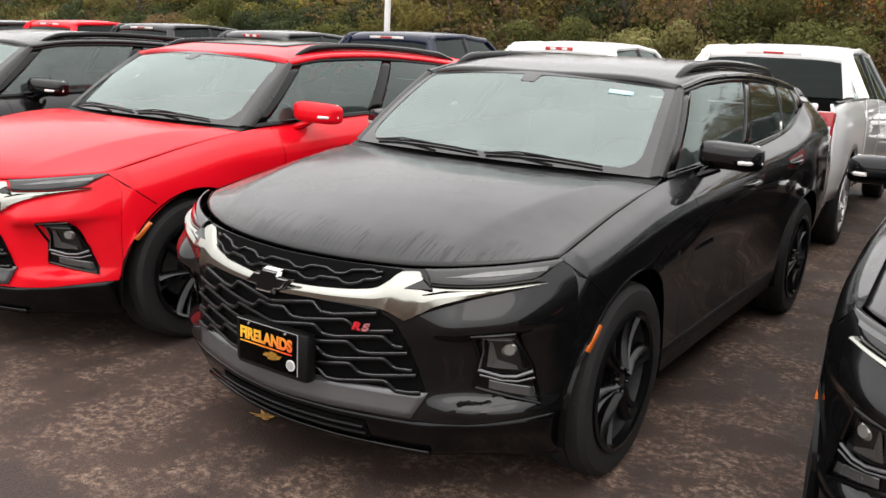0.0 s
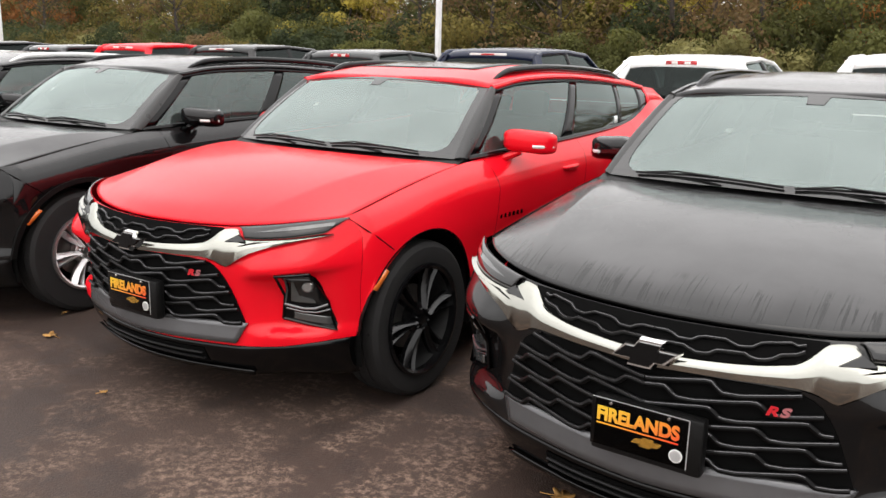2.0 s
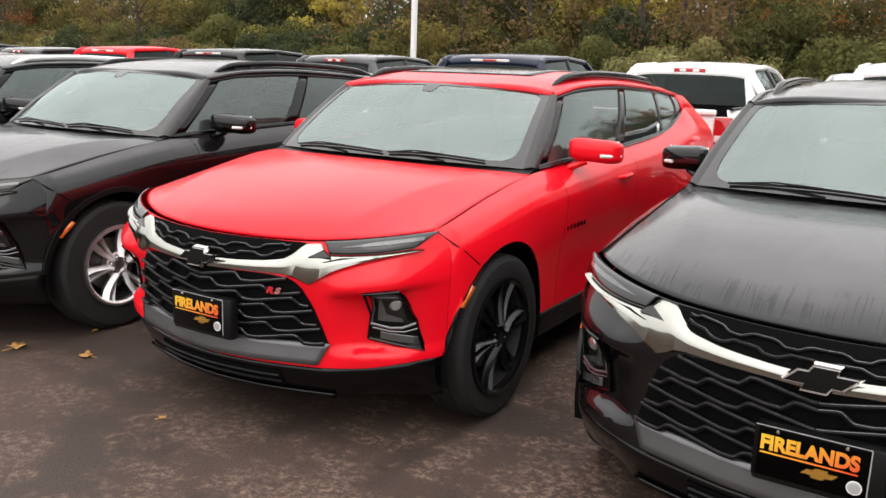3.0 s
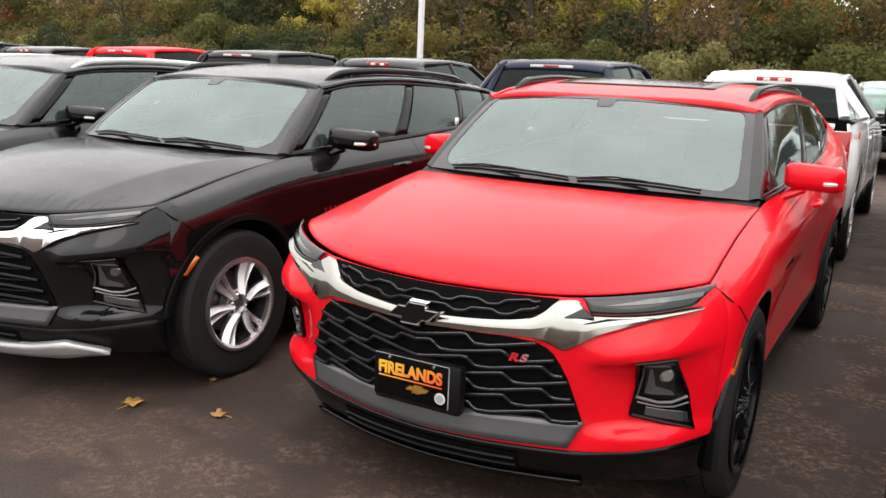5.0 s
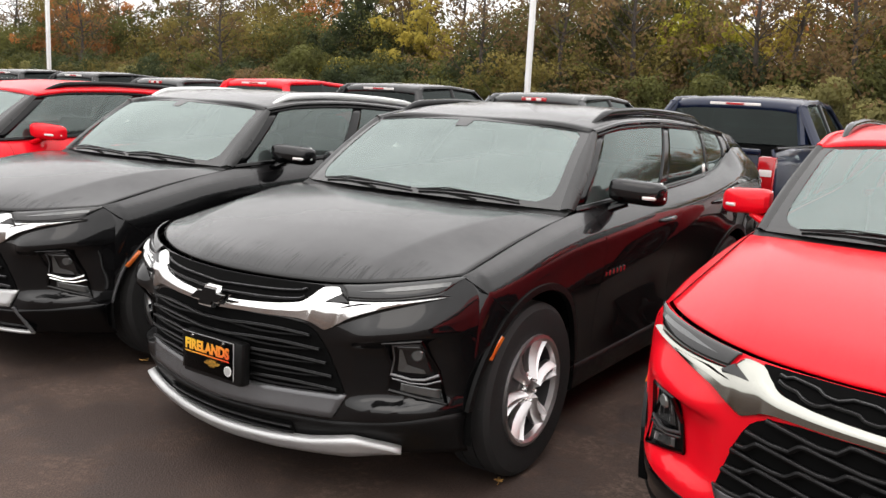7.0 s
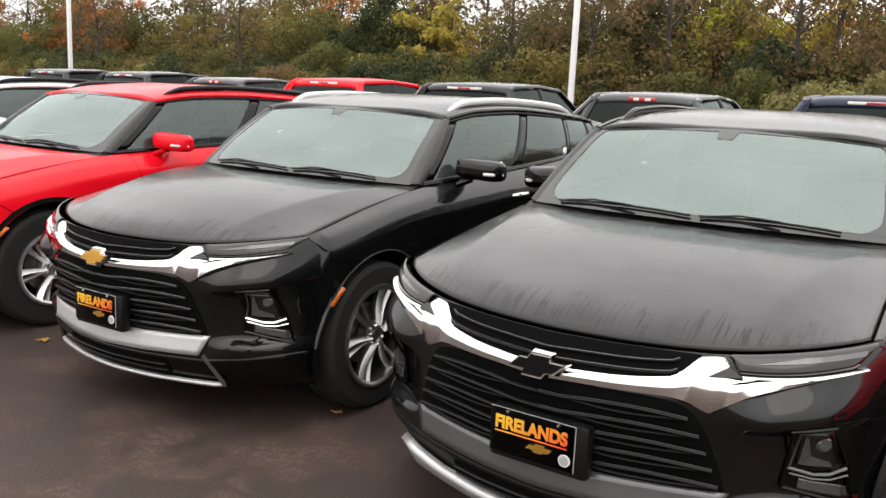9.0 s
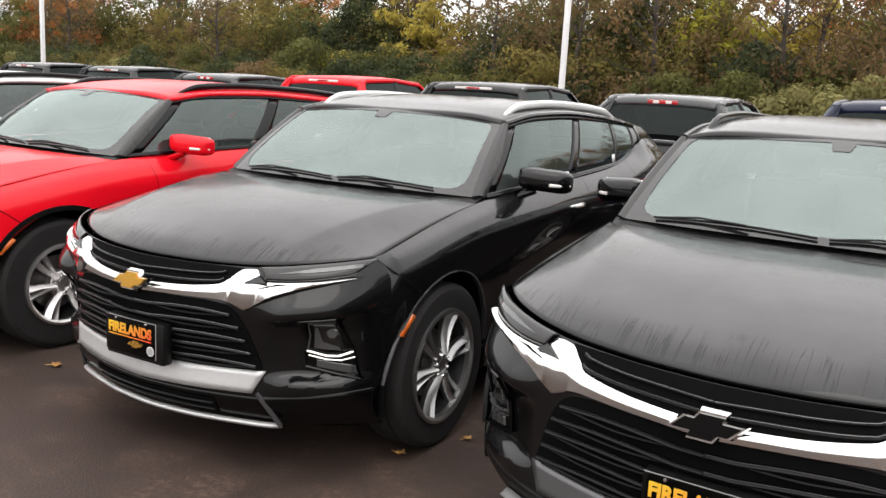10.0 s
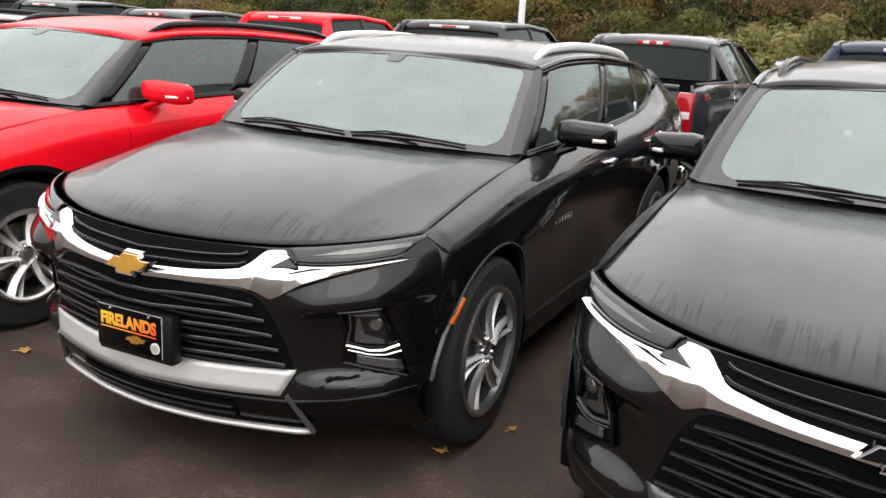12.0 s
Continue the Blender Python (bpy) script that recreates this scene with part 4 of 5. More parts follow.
            half = float(np.interp(z0 + 0.012, [0.48, 0.655, 0.722, 0.742], [0.555, 0.50, 0.455, 0.41]))
            for s in (1, -1):
                path, off = [], (0.125 if k % 2 else 0.0)
                n = 40
                for i in range(n + 1):
                    x = half * i / n
                    c = ((x + off) / 0.25) % 1.0
                    wv = 0.027 * (min(1, max(0, (c - 0.05) / 0.62)) - min(1, max(0, (c - 0.74) / 0.12)))
                    path.append(nose(s * max(x, 0.001), z0 - 0.013 + wv, 0.016))
                part("grille_bar", tube(path, 0.0090, 6, 1.0), GRILLE_BLACK, grille)
                part("bar_edge", tube([(p[0], p[1] - 0.006, p[2] + 0.005) for p in path], 0.0014, 5), STEEL_GREY, grille)
    for k in range(2):
        for s in (1, -1):
            path = []
            for i in range(23):
                x = 0.40 * i / 22
                c = ((x + 0.05 * k) / 0.16) % 1.0
                wv = 0.014 * (min(1, c / 0.15) - min(1, max(0, (c - 0.6) / 0.15))) if not (lt or premier) else 0.004 * math.sin(9 * x)
                path.append(nose(s * max(x, 0.001), SLOT_LO(x) + 0.022 + 0.030 * k - 0.012 * (x / 0.4) + wv, 0.012))
            slat = part("slot_bar", tube(path, 0.006, 6), GRILLE_BLACK, car)
            part("bar_edge", tube([(p[0], p[1] - 0.004, p[2] + 0.004) for p in path], 0.0014, 5), STEEL_GREY, slat)
    bar = CHROME if (lt or premier) else DARK_CHROME
    for s in (1, -1):
        P = []
        for i in range(61):
            x = 0.855 * i / 60
            lo, up = BAR_LO(x), max(BAR_UP(x), BAR_LO(x) + 0.003)
            P.append([nose(s * max(x, 0.0005), lo, 0.002)] + [nose(s * max(x, 0.0005), lo + (up - lo) * f, d) for f, d in ((0.0, 0.010), (0.07, 0.019), (0.45, 0.024), (0.50, 0.0245), (0.93, 0.017), (1.0, 0.009))] + [nose(s * max(x, 0.0005), up, 0.002)])
        part("chrome_bar", outward(sheet(P), mid), bar, car, "bright chrome bar" if lt or premier else "dark chrome bar", smooth=50)
        # lamp strip between the bar and the bonnet
        P = []
        for i in range(31):
            x = 0.525 + (0.874 - 0.525) * i / 30
            lo = BAR_UP(min(x, 0.85)) + 0.004
            up = max(hood_lip(x) + 0.0, lo + 0.002)
            if x > 0.835:
                lo += (up - lo) * 0.95 * (x - 0.835) / 0.039
            if x < 0.56:
                lo = up - (up - lo) * (x - 0.52) / 0.04
            P.append([nose(s * x, lo + (up - lo) * j / 5, 0.010 + 0.006 * math.sin(math.pi * j / 5)) for j in range(6)])
        lamp = part("headlamp", outward(sheet(P), mid), LAMP_DARK, car, "narrow smoked headlamp", thick=0.006)
        glow = []
        for i in range(21):
            x = 0.60 + 0.245 * i / 20
            lo = BAR_UP(min(x, 0.85)) + 0.008
            up = hood_lip(x)
            glow.append([nose(s * x, lo + (up - lo) * f, 0.0185) for f in (0.50, 0.52 + 0.24 * min(1.0, i / 9))])
        part("lamp_strip", outward(sheet(glow), mid), LAMP_CLEAR, lamp, "pale lens strip")
        for nm, corners in (("inner_facet", ((0.484, 0.836), (0.572, 0.842), (0.534, 0.868))), ("lower_facet", ((0.545, 0.822), (0.74, 0.853), (0.61, 0.842)))):
            tri = [nose(s * x, z, 0.0262) for x, z in corners] + [nose(s * x, z, 0.014) for x, z in corners]
            part(nm, (tri, [(0, 1, 2), (5, 4, 3), (0, 3, 4, 1), (1, 4, 5, 2), (2, 5, 3, 0)]), LAMP_DARK, lamp, "dark lens let into the chrome", smooth=0)
        # low lamp unit in the bumper
        def fog(a, b, proud):
            """a across, b up, on the slanted lamp opening"""
            lo = lerp((0.692, 0.505), (0.868, 0.452), a)
            up = lerp((0.722, 0.708), (0.815, 0.714), a)
            x, z = lerp(lo, up, b)
            return nose(s * x, z, proud)
        F = [[fog(i / 12, j / 12, 0.004) for j in range(13)] for i in range(13)]
        ring = [fog(a, b, 0.008) for a, b in ((0, 0), (0, 0.5), (0, 1), (0.5, 1), (1, 1), (1, 0.5), (1, 0), (0.5, 0), (0, 0))]
        unit = part("fog_lamp", outward(sheet(F), mid), GLOSS, car, "black lamp housing in the bumper corner")
        part("housing_edge", tube(ring, 0.007, 6, ends=False), GLOSS, unit)
        for nm, a0, a1, b0, b1, m in (("lamp_lens", 0.14, 0.88, 0.40, 0.90, LAMP_DARK), ("lower_lens", 0.22, 0.92, 0.05, 0.20, LAMP_CLEAR)):
            g = [[fog(a0 + (a1 - a0) * i / 6, b0 + (b1 - b0) * j / 6, 0.010) for j in range(7)] for i in range(7)]
            part(nm, outward(sheet(g), mid), m, unit, thick=0.005)
        for nm, pts, r, m in (
            ("lamp_trim", ((0.02, 0.34), (0.06, 0.66), (0.12, 0.93), (0.5, 0.955), (0.90, 0.93)), 0.0045, STEEL_GREY),
            ("lamp_trim", ((0.0, 0.33), (0.42, 0.30), (0.66, 0.33), (0.96, 0.44)), 0.0065, CHROME if premier else STEEL_GREY),
            ("lamp_trim", ((0.05, 0.25), (0.42, 0.235), (0.68, 0.26), (0.96, 0.35)), 0.0040, CHROME if premier else STEEL_GREY),
        ):
            part(nm, tube([fog(a, b, 0.013) for a, b in pts], r, 6), m, unit)
        band = [[fog(a, b, 0.0135) for a, b in line] for line in (((0.16, 0.42), (0.24, 0.86)), ((0.24, 0.42), (0.30, 0.84)), ((0.34, 0.42), (0.36, 0.56)), ((0.72, 0.44), (0.70, 0.50)))]
        part("reflector", outward(sheet(band), mid), LAMP_CLEAR, unit, "pale reflector in the lamp", thick=0.003, smooth=0)
        c = Vector(fog(0.62, 0.74, 0.010))
        bulb = lathe([(0.0, 0.010), (0.018, 0.009), (0.027, 0.0), (0.030, -0.01)], 20)
        part("bulb", moved(bulb, Matrix.Translation(c) @ pose(0, 0, 0, 0, 0, -90 + s * 38)), LAMP_CLEAR if lt or premier else BULB, unit)
        # side marker in the arch edge
        mk = [[(s * 0.955, -0.395 + 0.075 * j, 0.615 + 0.085 * j + 0.0) for j in (0, 0.5, 1)], [(s * 0.962, -0.375 + 0.085 * j, 0.605 + 0.075 * j) for j in (0, 0.5, 1)]]
        part("side_marker", outward(sheet(mk), mid), AMBER, car, "amber side marker", thick=0.02)
    # panel under the grille, intake and lip
    skid = SATIN if premier else STEEL_GREY
    P = [[nose(a * (0.525 + 0.045 * j / 4), 0.374 + 0.092 * j / 4 + 0.012 * abs(a), 0.018 - 0.006 * j / 4) for j in range(5)] for a in np.linspace(-1, 1, 45)]
    part("skid_panel", outward(sheet(P), mid), skid, car, "satin silver panel under the grille" if premier else "satin grey panel under the grille", thick=0.014)
    # the intake's depth is a near-black sheet on the bumper face
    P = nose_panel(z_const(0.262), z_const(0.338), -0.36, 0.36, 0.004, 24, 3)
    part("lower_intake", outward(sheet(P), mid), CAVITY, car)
    for z in (0.284, 0.314):
        part("intake_slat", tube([nose(x, z, 0.010) for x in np.linspace(-0.35, 0.35, 25)], 0.008, 6, 0.6), PLASTIC, car)
    if lt:
        P = nose_panel(lambda x: 0.200 + 0.042 * (x / 0.72) ** 2, lambda x: 0.248 + 0.062 * (x / 0.72) ** 2 + 0.016 * min(1.0, max(0.0, (x - 0.42) / 0.14)) - max(0, x - 0.60) * 0.66, -0.715, 0.715, 0.050, 72, 3)
        part("bumper_lip", outward(sheet(P), mid), SATIN, car, "silver lower bumper lip", thick=0.035, smooth=25)
    elif premier:
        P = nose_panel(z_const(0.228), z_const(0.24), -0.60, 0.60, 0.035, 40, 1)
        part("bumper_lip", outward(sheet(P), mid), SATIN, car, "thin silver bumper lip", thick=0.02)
        for s in (1, -1):
            part("bumper_blade", tube([nose(s * 0.545, 0.385, 0.008), nose(s * 0.60, 0.240, 0.03)], 0.011, 6), STEEL_GREY, car)
    else:
        P = nose_panel(z_const(0.225), lambda x: 0.246, -0.56, 0.56, 0.020, 40, 2)
        part("bumper_lip", outward(sheet(P), mid), GLOSS, car, thick=0.012)
    # emblem and badge
    em = moved(prism(bowtie(0.184, 0.066), -0.012, 0.012), pose(0, -0.962, 0.792, -8))
    part("emblem", em, GOLD if cap == "gold" else GLOSS, car, "gold emblem" if cap == "gold" else "black emblem", smooth=0)
    face, foot = bowtie(0.200, 0.080, 0.037), bowtie(0.218, 0.094, 0.040)
    n = len(face)
    rim_v = [(x, -0.004, z) for x, z in face] + [(x, 0.018, z) for x, z in foot]
    rim_f = [tuple(range(n)), tuple(reversed(range(n, 2 * n)))] + [(i, n + i, n + (i + 1) % n, (i + 1) % n) for i in range(n)]
    part("emblem_rim", moved((rim_v, rim_f), pose(0, -0.962, 0.792, -8)), CHROME, car, "chrome rim round the emblem", smooth=0)
    if not (lt or premier):
        c = nose(0.362, 0.690, 0.026)
        for glyph, dx, m in ((LETTER_R, -0.016, BADGE_RED), (LETTER_S, 0.017, BADGE_PALE)):
            part("badge", moved(glyph, pose(*c, 0, 0, 16) @ Matrix.Translation((dx, 0, 0))), m, car, "small slanted badge letter", smooth=0)
    for k in range(6):
        b = prism([(-0.010, -0.012), (0.010, -0.012), (0.010, 0.012), (-0.010, 0.012)], -0.002, 0.002)
        for s in (1, -1):
            part("door_badge", moved(b, pose(s * 0.949, 0.70 + 0.045 * k, 0.80, 0, 0, 90)), CHROME if premier or lt else GLOSS, car)
    # dealer plate
    plate = part("number_plate", box(0, -0.962, 0.552, 0.305, 0.006, 0.155, 0.002), GLOSS, car, "black dealer plate with yellow and orange lettering")
    part("plate_bracket", box(0.02, -0.940, 0.545, 0.345, 0.05, 0.175, 0.012), PLASTIC, plate)
    wd = moved(WORD, pose(-0.005, -0.967, 0.577))
    part("lettering", wd, LETTERS, plate, smooth=0)
    part("underline", box(-0.005, -0.9665, 0.5475, 0.256, 0.002, 0.0045), LETTERS, plate)
    part("plate_emblem", moved(prism(bowtie(0.095, 0.030, 0.014), -0.002, 0.002), pose(0.028, -0.9665, 0.523)), GOLD, plate, smooth=0)
    ring = moved(lathe([(0.020, -0.002), (0.020, 0.002), (0.0, 0.002)], 24), pose(0.118, -0.9665, 0.510, 0, 0, -90))
    part("plate_roundel", ring, PAPER, plate)
    part("roundel_centre", moved(lathe([(0.0165, -0.002), (0.0165, 0.003), (0.0, 0.003)], 20), pose(0.118, -0.9665, 0.510, 0, 0, -90)), SATIN, plate)
    for x in (-0.09, 0.09):
        part("plate_screw", moved(lathe([(0.0065, 0.0), (0.005, 0.005), (0.0, 0.006)], 10), pose(x, -0.965, 0.617, 0, 0, -90)), CHROME, plate)
    fr = [box(0.1505, -0.9665, 0.552, 0.003, 0.002, 0.150), box(0, -0.9665, 0.6275, 0.300, 0.002, 0.0025)]
    part("plate_edge", join(*fr), SATIN, plate)
    # mirrors
    for s in (1, -1):
        bm = bmesh.new()
        bmesh.ops.create_uvsphere(bm, u_segments=24, v_segments=16, radius=1.0)
        for v in bm.verts:
            x, y, z = v.co
            k = (abs(x) ** 4.5 + abs(y) ** 3 + abs(z) ** 4.5) ** (-1 / 4.0)
            v.co = Vector((x * k * 0.125, y * k * (0.075 if y < 0 else 0.06), z * k * 0.060))
            v.co.z += 0.02 * (v.co.x / 0.125) * -1 * 0.5
            v.co.y += 0.05 * (v.co.x / 0.125)
        vs = [tuple(v.co) for v in bm.verts]
        fs = [tuple(v.index for v in f.verts) for f in bm.faces]
        bm.free()
        base = Matrix.Translation((s * 1.0, 0.90, 1.195)) @ Matrix.Diagonal((s, 1, 1, 1))
        top = [f for f in fs if sum(vs[i][2] for i in f) / len(f) > -0.022]
        bot = [f for f in fs if f not in top]
        shell_top = part("door_mirror", moved((vs, top), base), mirror_coat, car, "door mirror housing")
        part("mirror_base", moved((vs, bot), base), GLOSS if coat is not RED else mirror_coat, shell_top)
        arm = tube([(s * 0.86, 0.84, 1.095), (s * 0.90, 0.85, 1.115), (s * 0.955, 0.875, 1.14)], [0.05, 0.045, 0.04], 10, 0.5)
        part("mirror_arm", arm, GLOSS if coat is not RED else mirror_coat, shell_top)
        part("mirror_glass", moved(box(0.0, 0.062, 0, 0.20, 0.006, 0.102, 0.003), base), CHROME, shell_top)
        strip = [Vector((s * 1.0, 0.90, 1.195)) + Vector((s * 0.125 * k, -0.076 * (1 - (k) ** 4) + 0.05 * k - 0.004, -0.018 - 0.006 * k)) for k in np.linspace(0.35, 0.97, 8)]
        part("indicator", tube(strip, 0.008, 6, 1.2), PALE_LENS, shell_top, "pale indicator strip")
    # handles, wipers, inside
    for s in (1, -1):
        for y, z in ((1.50, 1.005), (2.42, 1.045)):
            x = float(np.interp(z, [ROWS_BODY[i](u_at(y))[2] for i in range(8)], [ROWS_BODY[i](u_at(y))[0] for i in range(8)]))
            hd = tube([(s * (x - 0.005), y - 0.10, z - 0.004), (s * (x + 0.022), y - 0.07, z), (s * (x + 0.026), y, z + 0.003), (s * (x + 0.020), y + 0.07, z + 0.004), (s * (x - 0.005), y + 0.10, z + 0.004)], [0.008, 0.013, 0.014, 0.013, 0.008], 8)
            part("door_handle", hd, CHROME if premier else coat, car, "chrome door handle" if premier else "")
    for x0, x1 in ((-0.62, 0.02), (0.06, 0.58)):
        pth = [screen((x0 + (x1 - x0) * k / 10) / 0.76, 0.028 + 0.022 * math.sin(math.pi * k / 10), 0.014) for k in range(11)]
        wp = part("wiper", tube(pth, 0.0055, 6), PLASTIC, car, "black wiper resting on the windscreen")
        part("wiper_arm", tube([lerp(pth[0], pth[5], 0.0), lerp(pth[3], (pth[3][0], pth[3][1], pth[3][2] + 0.012), 1), (pth[6][0], pth[6][1] - 0.02, pth[6][2] + 0.006)], 0.007, 6, 0.6), PLASTIC, wp)
    part("dashboard", join(box(0, 0.78, 0.99, 1.42, 0.56, 0.22, 0.05), box(0.36, 0.86, 1.08, 0.42, 0.22, 0.08, 0.03)), INTERIOR, car)
    st = lathe([(0.185, -0.012), (0.197, 0.0), (0.185, 0.012), (0.173, 0.0)], 32, True)
    part("steering_wheel", moved(st, pose(0.37, 1.16, 1.03, 0, 0, 90) @ pose(0, 0, 0, 0, 25, 0)), INTERIOR, car)
    for s in (1, -1):
        part("front_seat", join(box(s * 0.37, 1.62, 0.62, 0.5, 0.52, 0.18, 0.06), moved(box(0, 0, 0.30, 0.48, 0.14, 0.62, 0.06), pose(s * 0.37, 1.86, 0.66, -12))), SEAT, car)
        part("headrest", moved(box(0, 0, 0, 0.27, 0.10, 0.18, 0.045), pose(s * 0.37, 2.03, 1.35, -12)), SEAT, car)
    part("rear_seat", join(box(0, 2.55, 0.65, 1.35, 0.5, 0.18, 0.05), moved(box(0, 0, 0.28, 1.35, 0.14, 0.6, 0.05), pose(0, 2.80, 0.68, -15))), SEAT, car)
    part("cabin_floor", box(0, 1.8, 0.45, 1.6, 3.2, 0.04), INTERIOR, car)
    part("rear_view_mirror", join(box(0, 0.93, 1.42, 0.25, 0.04, 0.07, 0.015), box(0, 0.88, 1.47, 0.11, 0.07, 0.04, 0.012)), INTERIOR, car)
    part("window_sticker", sheet([[flank(a, h, -0.0075) for h in (0.07, 0.23)] for a in (0.690, 0.718)]), PAPER, car, "white sticker on the window", thick=0.001)
    part("windscreen_sticker", sheet([[screen(sx, t, -0.004) for t in (0.50, 0.545)] for sx in (-0.44, -0.40)]), PAPER, car, thick=0.001)
    # wheels
    for y in (0.0, AXLE):
        for left in (True, False):
            wheel(car, 0.842 if left else -0.842, y, trim, left, 17 + 31 * y + (23 if left else 0))
    return car


# ---- ground ----
def ground_sheet():
    xs = sorted(set([-300, -150, -80] + list(np.arange(-40, 30.1, 2.0)) + [60, 150, 300]))
    ys = sorted(set([-300, -150, -60] + list(np.arange(-12, 30.1, 2.0)) + [60, 120, 300]))
    P = [[(x, y, 0.0) for y in ys] for x in xs]
    return sheet(P)


ground = tagged(new("ground", mesh_of("ground", *ground_sheet(), ASPHALT, 0)), "dark brownish worn asphalt lot with damp patches", "ground", kind="structure")
verge = tagged(new("grass_bank", mesh_of("grass_bank", *sheet([[(x, 29.0 + 0.8 * math.sin(x * 0.2), 0.004), (x, 34, 0.5), (x, 45, 1.1), (x, 90, 1.6)] for x in np.arange(-130, 61, 5.0)]), GRASS, 0)), "rough grass bank under the trees", "grass", kind="structure")

# ---- the front row of crossovers ----
ROW = [
    ("z", 0.295, 2.578, 0.0),
    ("a", -2.322, 2.536, -1.9),
    ("b", -4.756, 2.533, -0.45),
    ("c", -7.236, 2.361, -0.1),
    ("d", -9.625, 2.372, 2.4),
    ("e", -12.137, 2.173, -0.9),
    ("f", -14.60, 2.15, 0.0),
]
spot = {k: pose(x, y, 0, 0, 0, a) for k, x, y, a in ROW}
car_a = crossover("black crossover with black wheels, parked on wet asphalt", BLACK, "rs")
car_z = copy_thing(car_a, spot["z"])
car_a.matrix_basis = spot["a"]
part("price_sticker", sheet([[screen(sx, t, 0.003) for t in (0.80, 0.85)] for sx in (0.60, 0.68, 0.76)]), TEAL, car_a, "pale blue sticker on the windscreen", thick=0.001)
car_b = crossover("red crossover with black wheels and dark grille", RED, "rs", sunroof=True)
car_b.matrix_basis = spot["b"]
car_c = crossover("black crossover with bright alloy wheels and silver lip", BLACK, "lt")
car_c.matrix_basis = spot["c"]
car_d = crossover("black crossover with silver roof rails and gold emblem", BLACK, "premier", cap="gold")
car_d.matrix_basis = spot["d"]
car_e = crossover("red crossover with bright alloy wheels, parked in the row", RED, "lt", cap="gold")
car_e.matrix_basis = spot["e"]
car_f = crossover("white crossover with black roof rails, parked in the row", WHITE, "lt", cap="gold")
car_f.matrix_basis = spot["f"]


# ---- pickup trucks of the second row: y from the tailgate forwards ----
def pickup(label, coat, old=False, bumper=CHROME):
    t = thing("pickup_truck", label, "pickup truck", "pickup trucks behind the front row")
    mid = (0, 2.5, 0.9)
    # bed sides and lower body as one lengthwise shell
    line = lambda *p: spline(p)
    rows = [
        line((0.93, 0.02, 0.52), (0.97, 0.5, 0.50), (0.97, 2.0, 0.48), (0.97, 4.2, 0.46), (0.95, 5.2, 0.50), (0.80, 5.72, 0.55)),
        line((0.97, 0.02, 0.80), (1.01, 0.5, 0.80), (1.01, 2.0, 0.78), (1.01, 4.2, 0.78), (1.0, 5.2, 0.80), (0.86, 5.76, 0.80)),
        line((0.965, 0.02, 1.10), (1.005, 0.5, 1.10), (1.005, 2.0, 1.08), (1.00, 4.2, 1.06), (0.98, 5.2, 1.05), (0.86, 5.74, 1.02)),
        line((0.93, 0.02, 1.33), (0.965, 0.5, 1.34), (0.965, 2.0, 1.32), (0.94, 4.2, 1.26), (0.92, 5.2, 1.22), (0.82, 5.68, 1.16)),
    ]

    def cols(y0, y1, n):
        out = []
        for k in range(n + 1):
            u = float(np.interp(y0 + (y1 - y0) * k / n, [0.02, 0.5, 2.0, 4.2, 5.2, 5.72], range(6)))
            sec = spline([r(u) for r in rows])
            y = sec(1)[1]
            lo = 0.0
            for hub in (1.12, 4.85):
                if abs(y - hub) < 0.50:
                    lo = max(lo, float(np.interp(0.40 + math.sqrt(0.25 - (y - hub) ** 2), [sec(j / 10)[2] for j in range(31)], np.linspace(0, 3, 31))))
            out.append([sec(lo + (3 - lo) * j / 8) for j in range(9)])
        return out

    for nm, y0, y1 in (("bed_side", 0.02, 1.80), ("rear_door", 1.83, 2.85), ("front_door", 2.86, 3.95), ("front_fender", 3.96, 5.72)):
        g = outward(sheet(cols(y0, y1, 30)), mid)
        for q in (g, mirrored(g)):
            part(nm, q, coat, t, thick=0.02)
    part("bed_floor", join(box(0, 0.95, 0.80, 1.8, 1.7, 0.04), box(0, 1.80, 1.02, 1.86, 0.03, 0.56), box(0, 3.0, 0.50, 1.6, 5.2, 0.08)), CAVITY, t)
    gate = part("tailgate", join(box(0, 0.03, 0.99, 1.63, 0.05, 0.62, 0.02), box(0, 0.0, 1.30, 1.65, 0.06, 0.05, 0.015)), coat, t)
    part("gate_handle", box(0, 0.0, 1.17, 0.26, 0.03, 0.07, 0.01), PLASTIC, gate)
    part("gate_panel", box(0, 0.0, 0.93, 1.30, 0.02, 0.26, 0.01), coat, gate)
    for s in (1, -1):
        lamp = part("tail_lamp", box(s * 0.888, 0.04, 1.08, 0.145, 0.12, 0.37, 0.02), RED_LENS, t, "red tail lamp")
        part("reverse_lens", box(s * 0.888, -0.021, 1.07 if old else 1.12, 0.11, 0.008, 0.06, 0.003), PALE_LENS, lamp)
        part("bed_rail", tube([(s * 0.945, y, 1.335) for y in np.linspace(0.03, 1.80, 8)], 0.022, 8, 0.6), PLASTIC, t)
        if old:
            for y, c in ((0.26, BADGE_RED), (0.33, STEEL_GREY)):
                part("bed_badge", box(s * 1.004, y, 1.225, 0.012, 0.055, 0.055, 0.004), c, t, "small raised badge on the bed side")
        part("mud_step", box(s * 0.80, 0.0, 0.56, 0.36, 0.16, 0.16, 0.03), bumper, t)
        mir = part("door_mirror", box(s * 1.12, 3.62, 1.33, 0.17, 0.10, 0.20, 0.035), PLASTIC if coat is not BLACK else coat, t)
        part("mirror_arm", tube([(s * 0.95, 3.66, 1.28), (s * 1.06, 3.64, 1.30)], 0.03, 8), PLASTIC, mir)
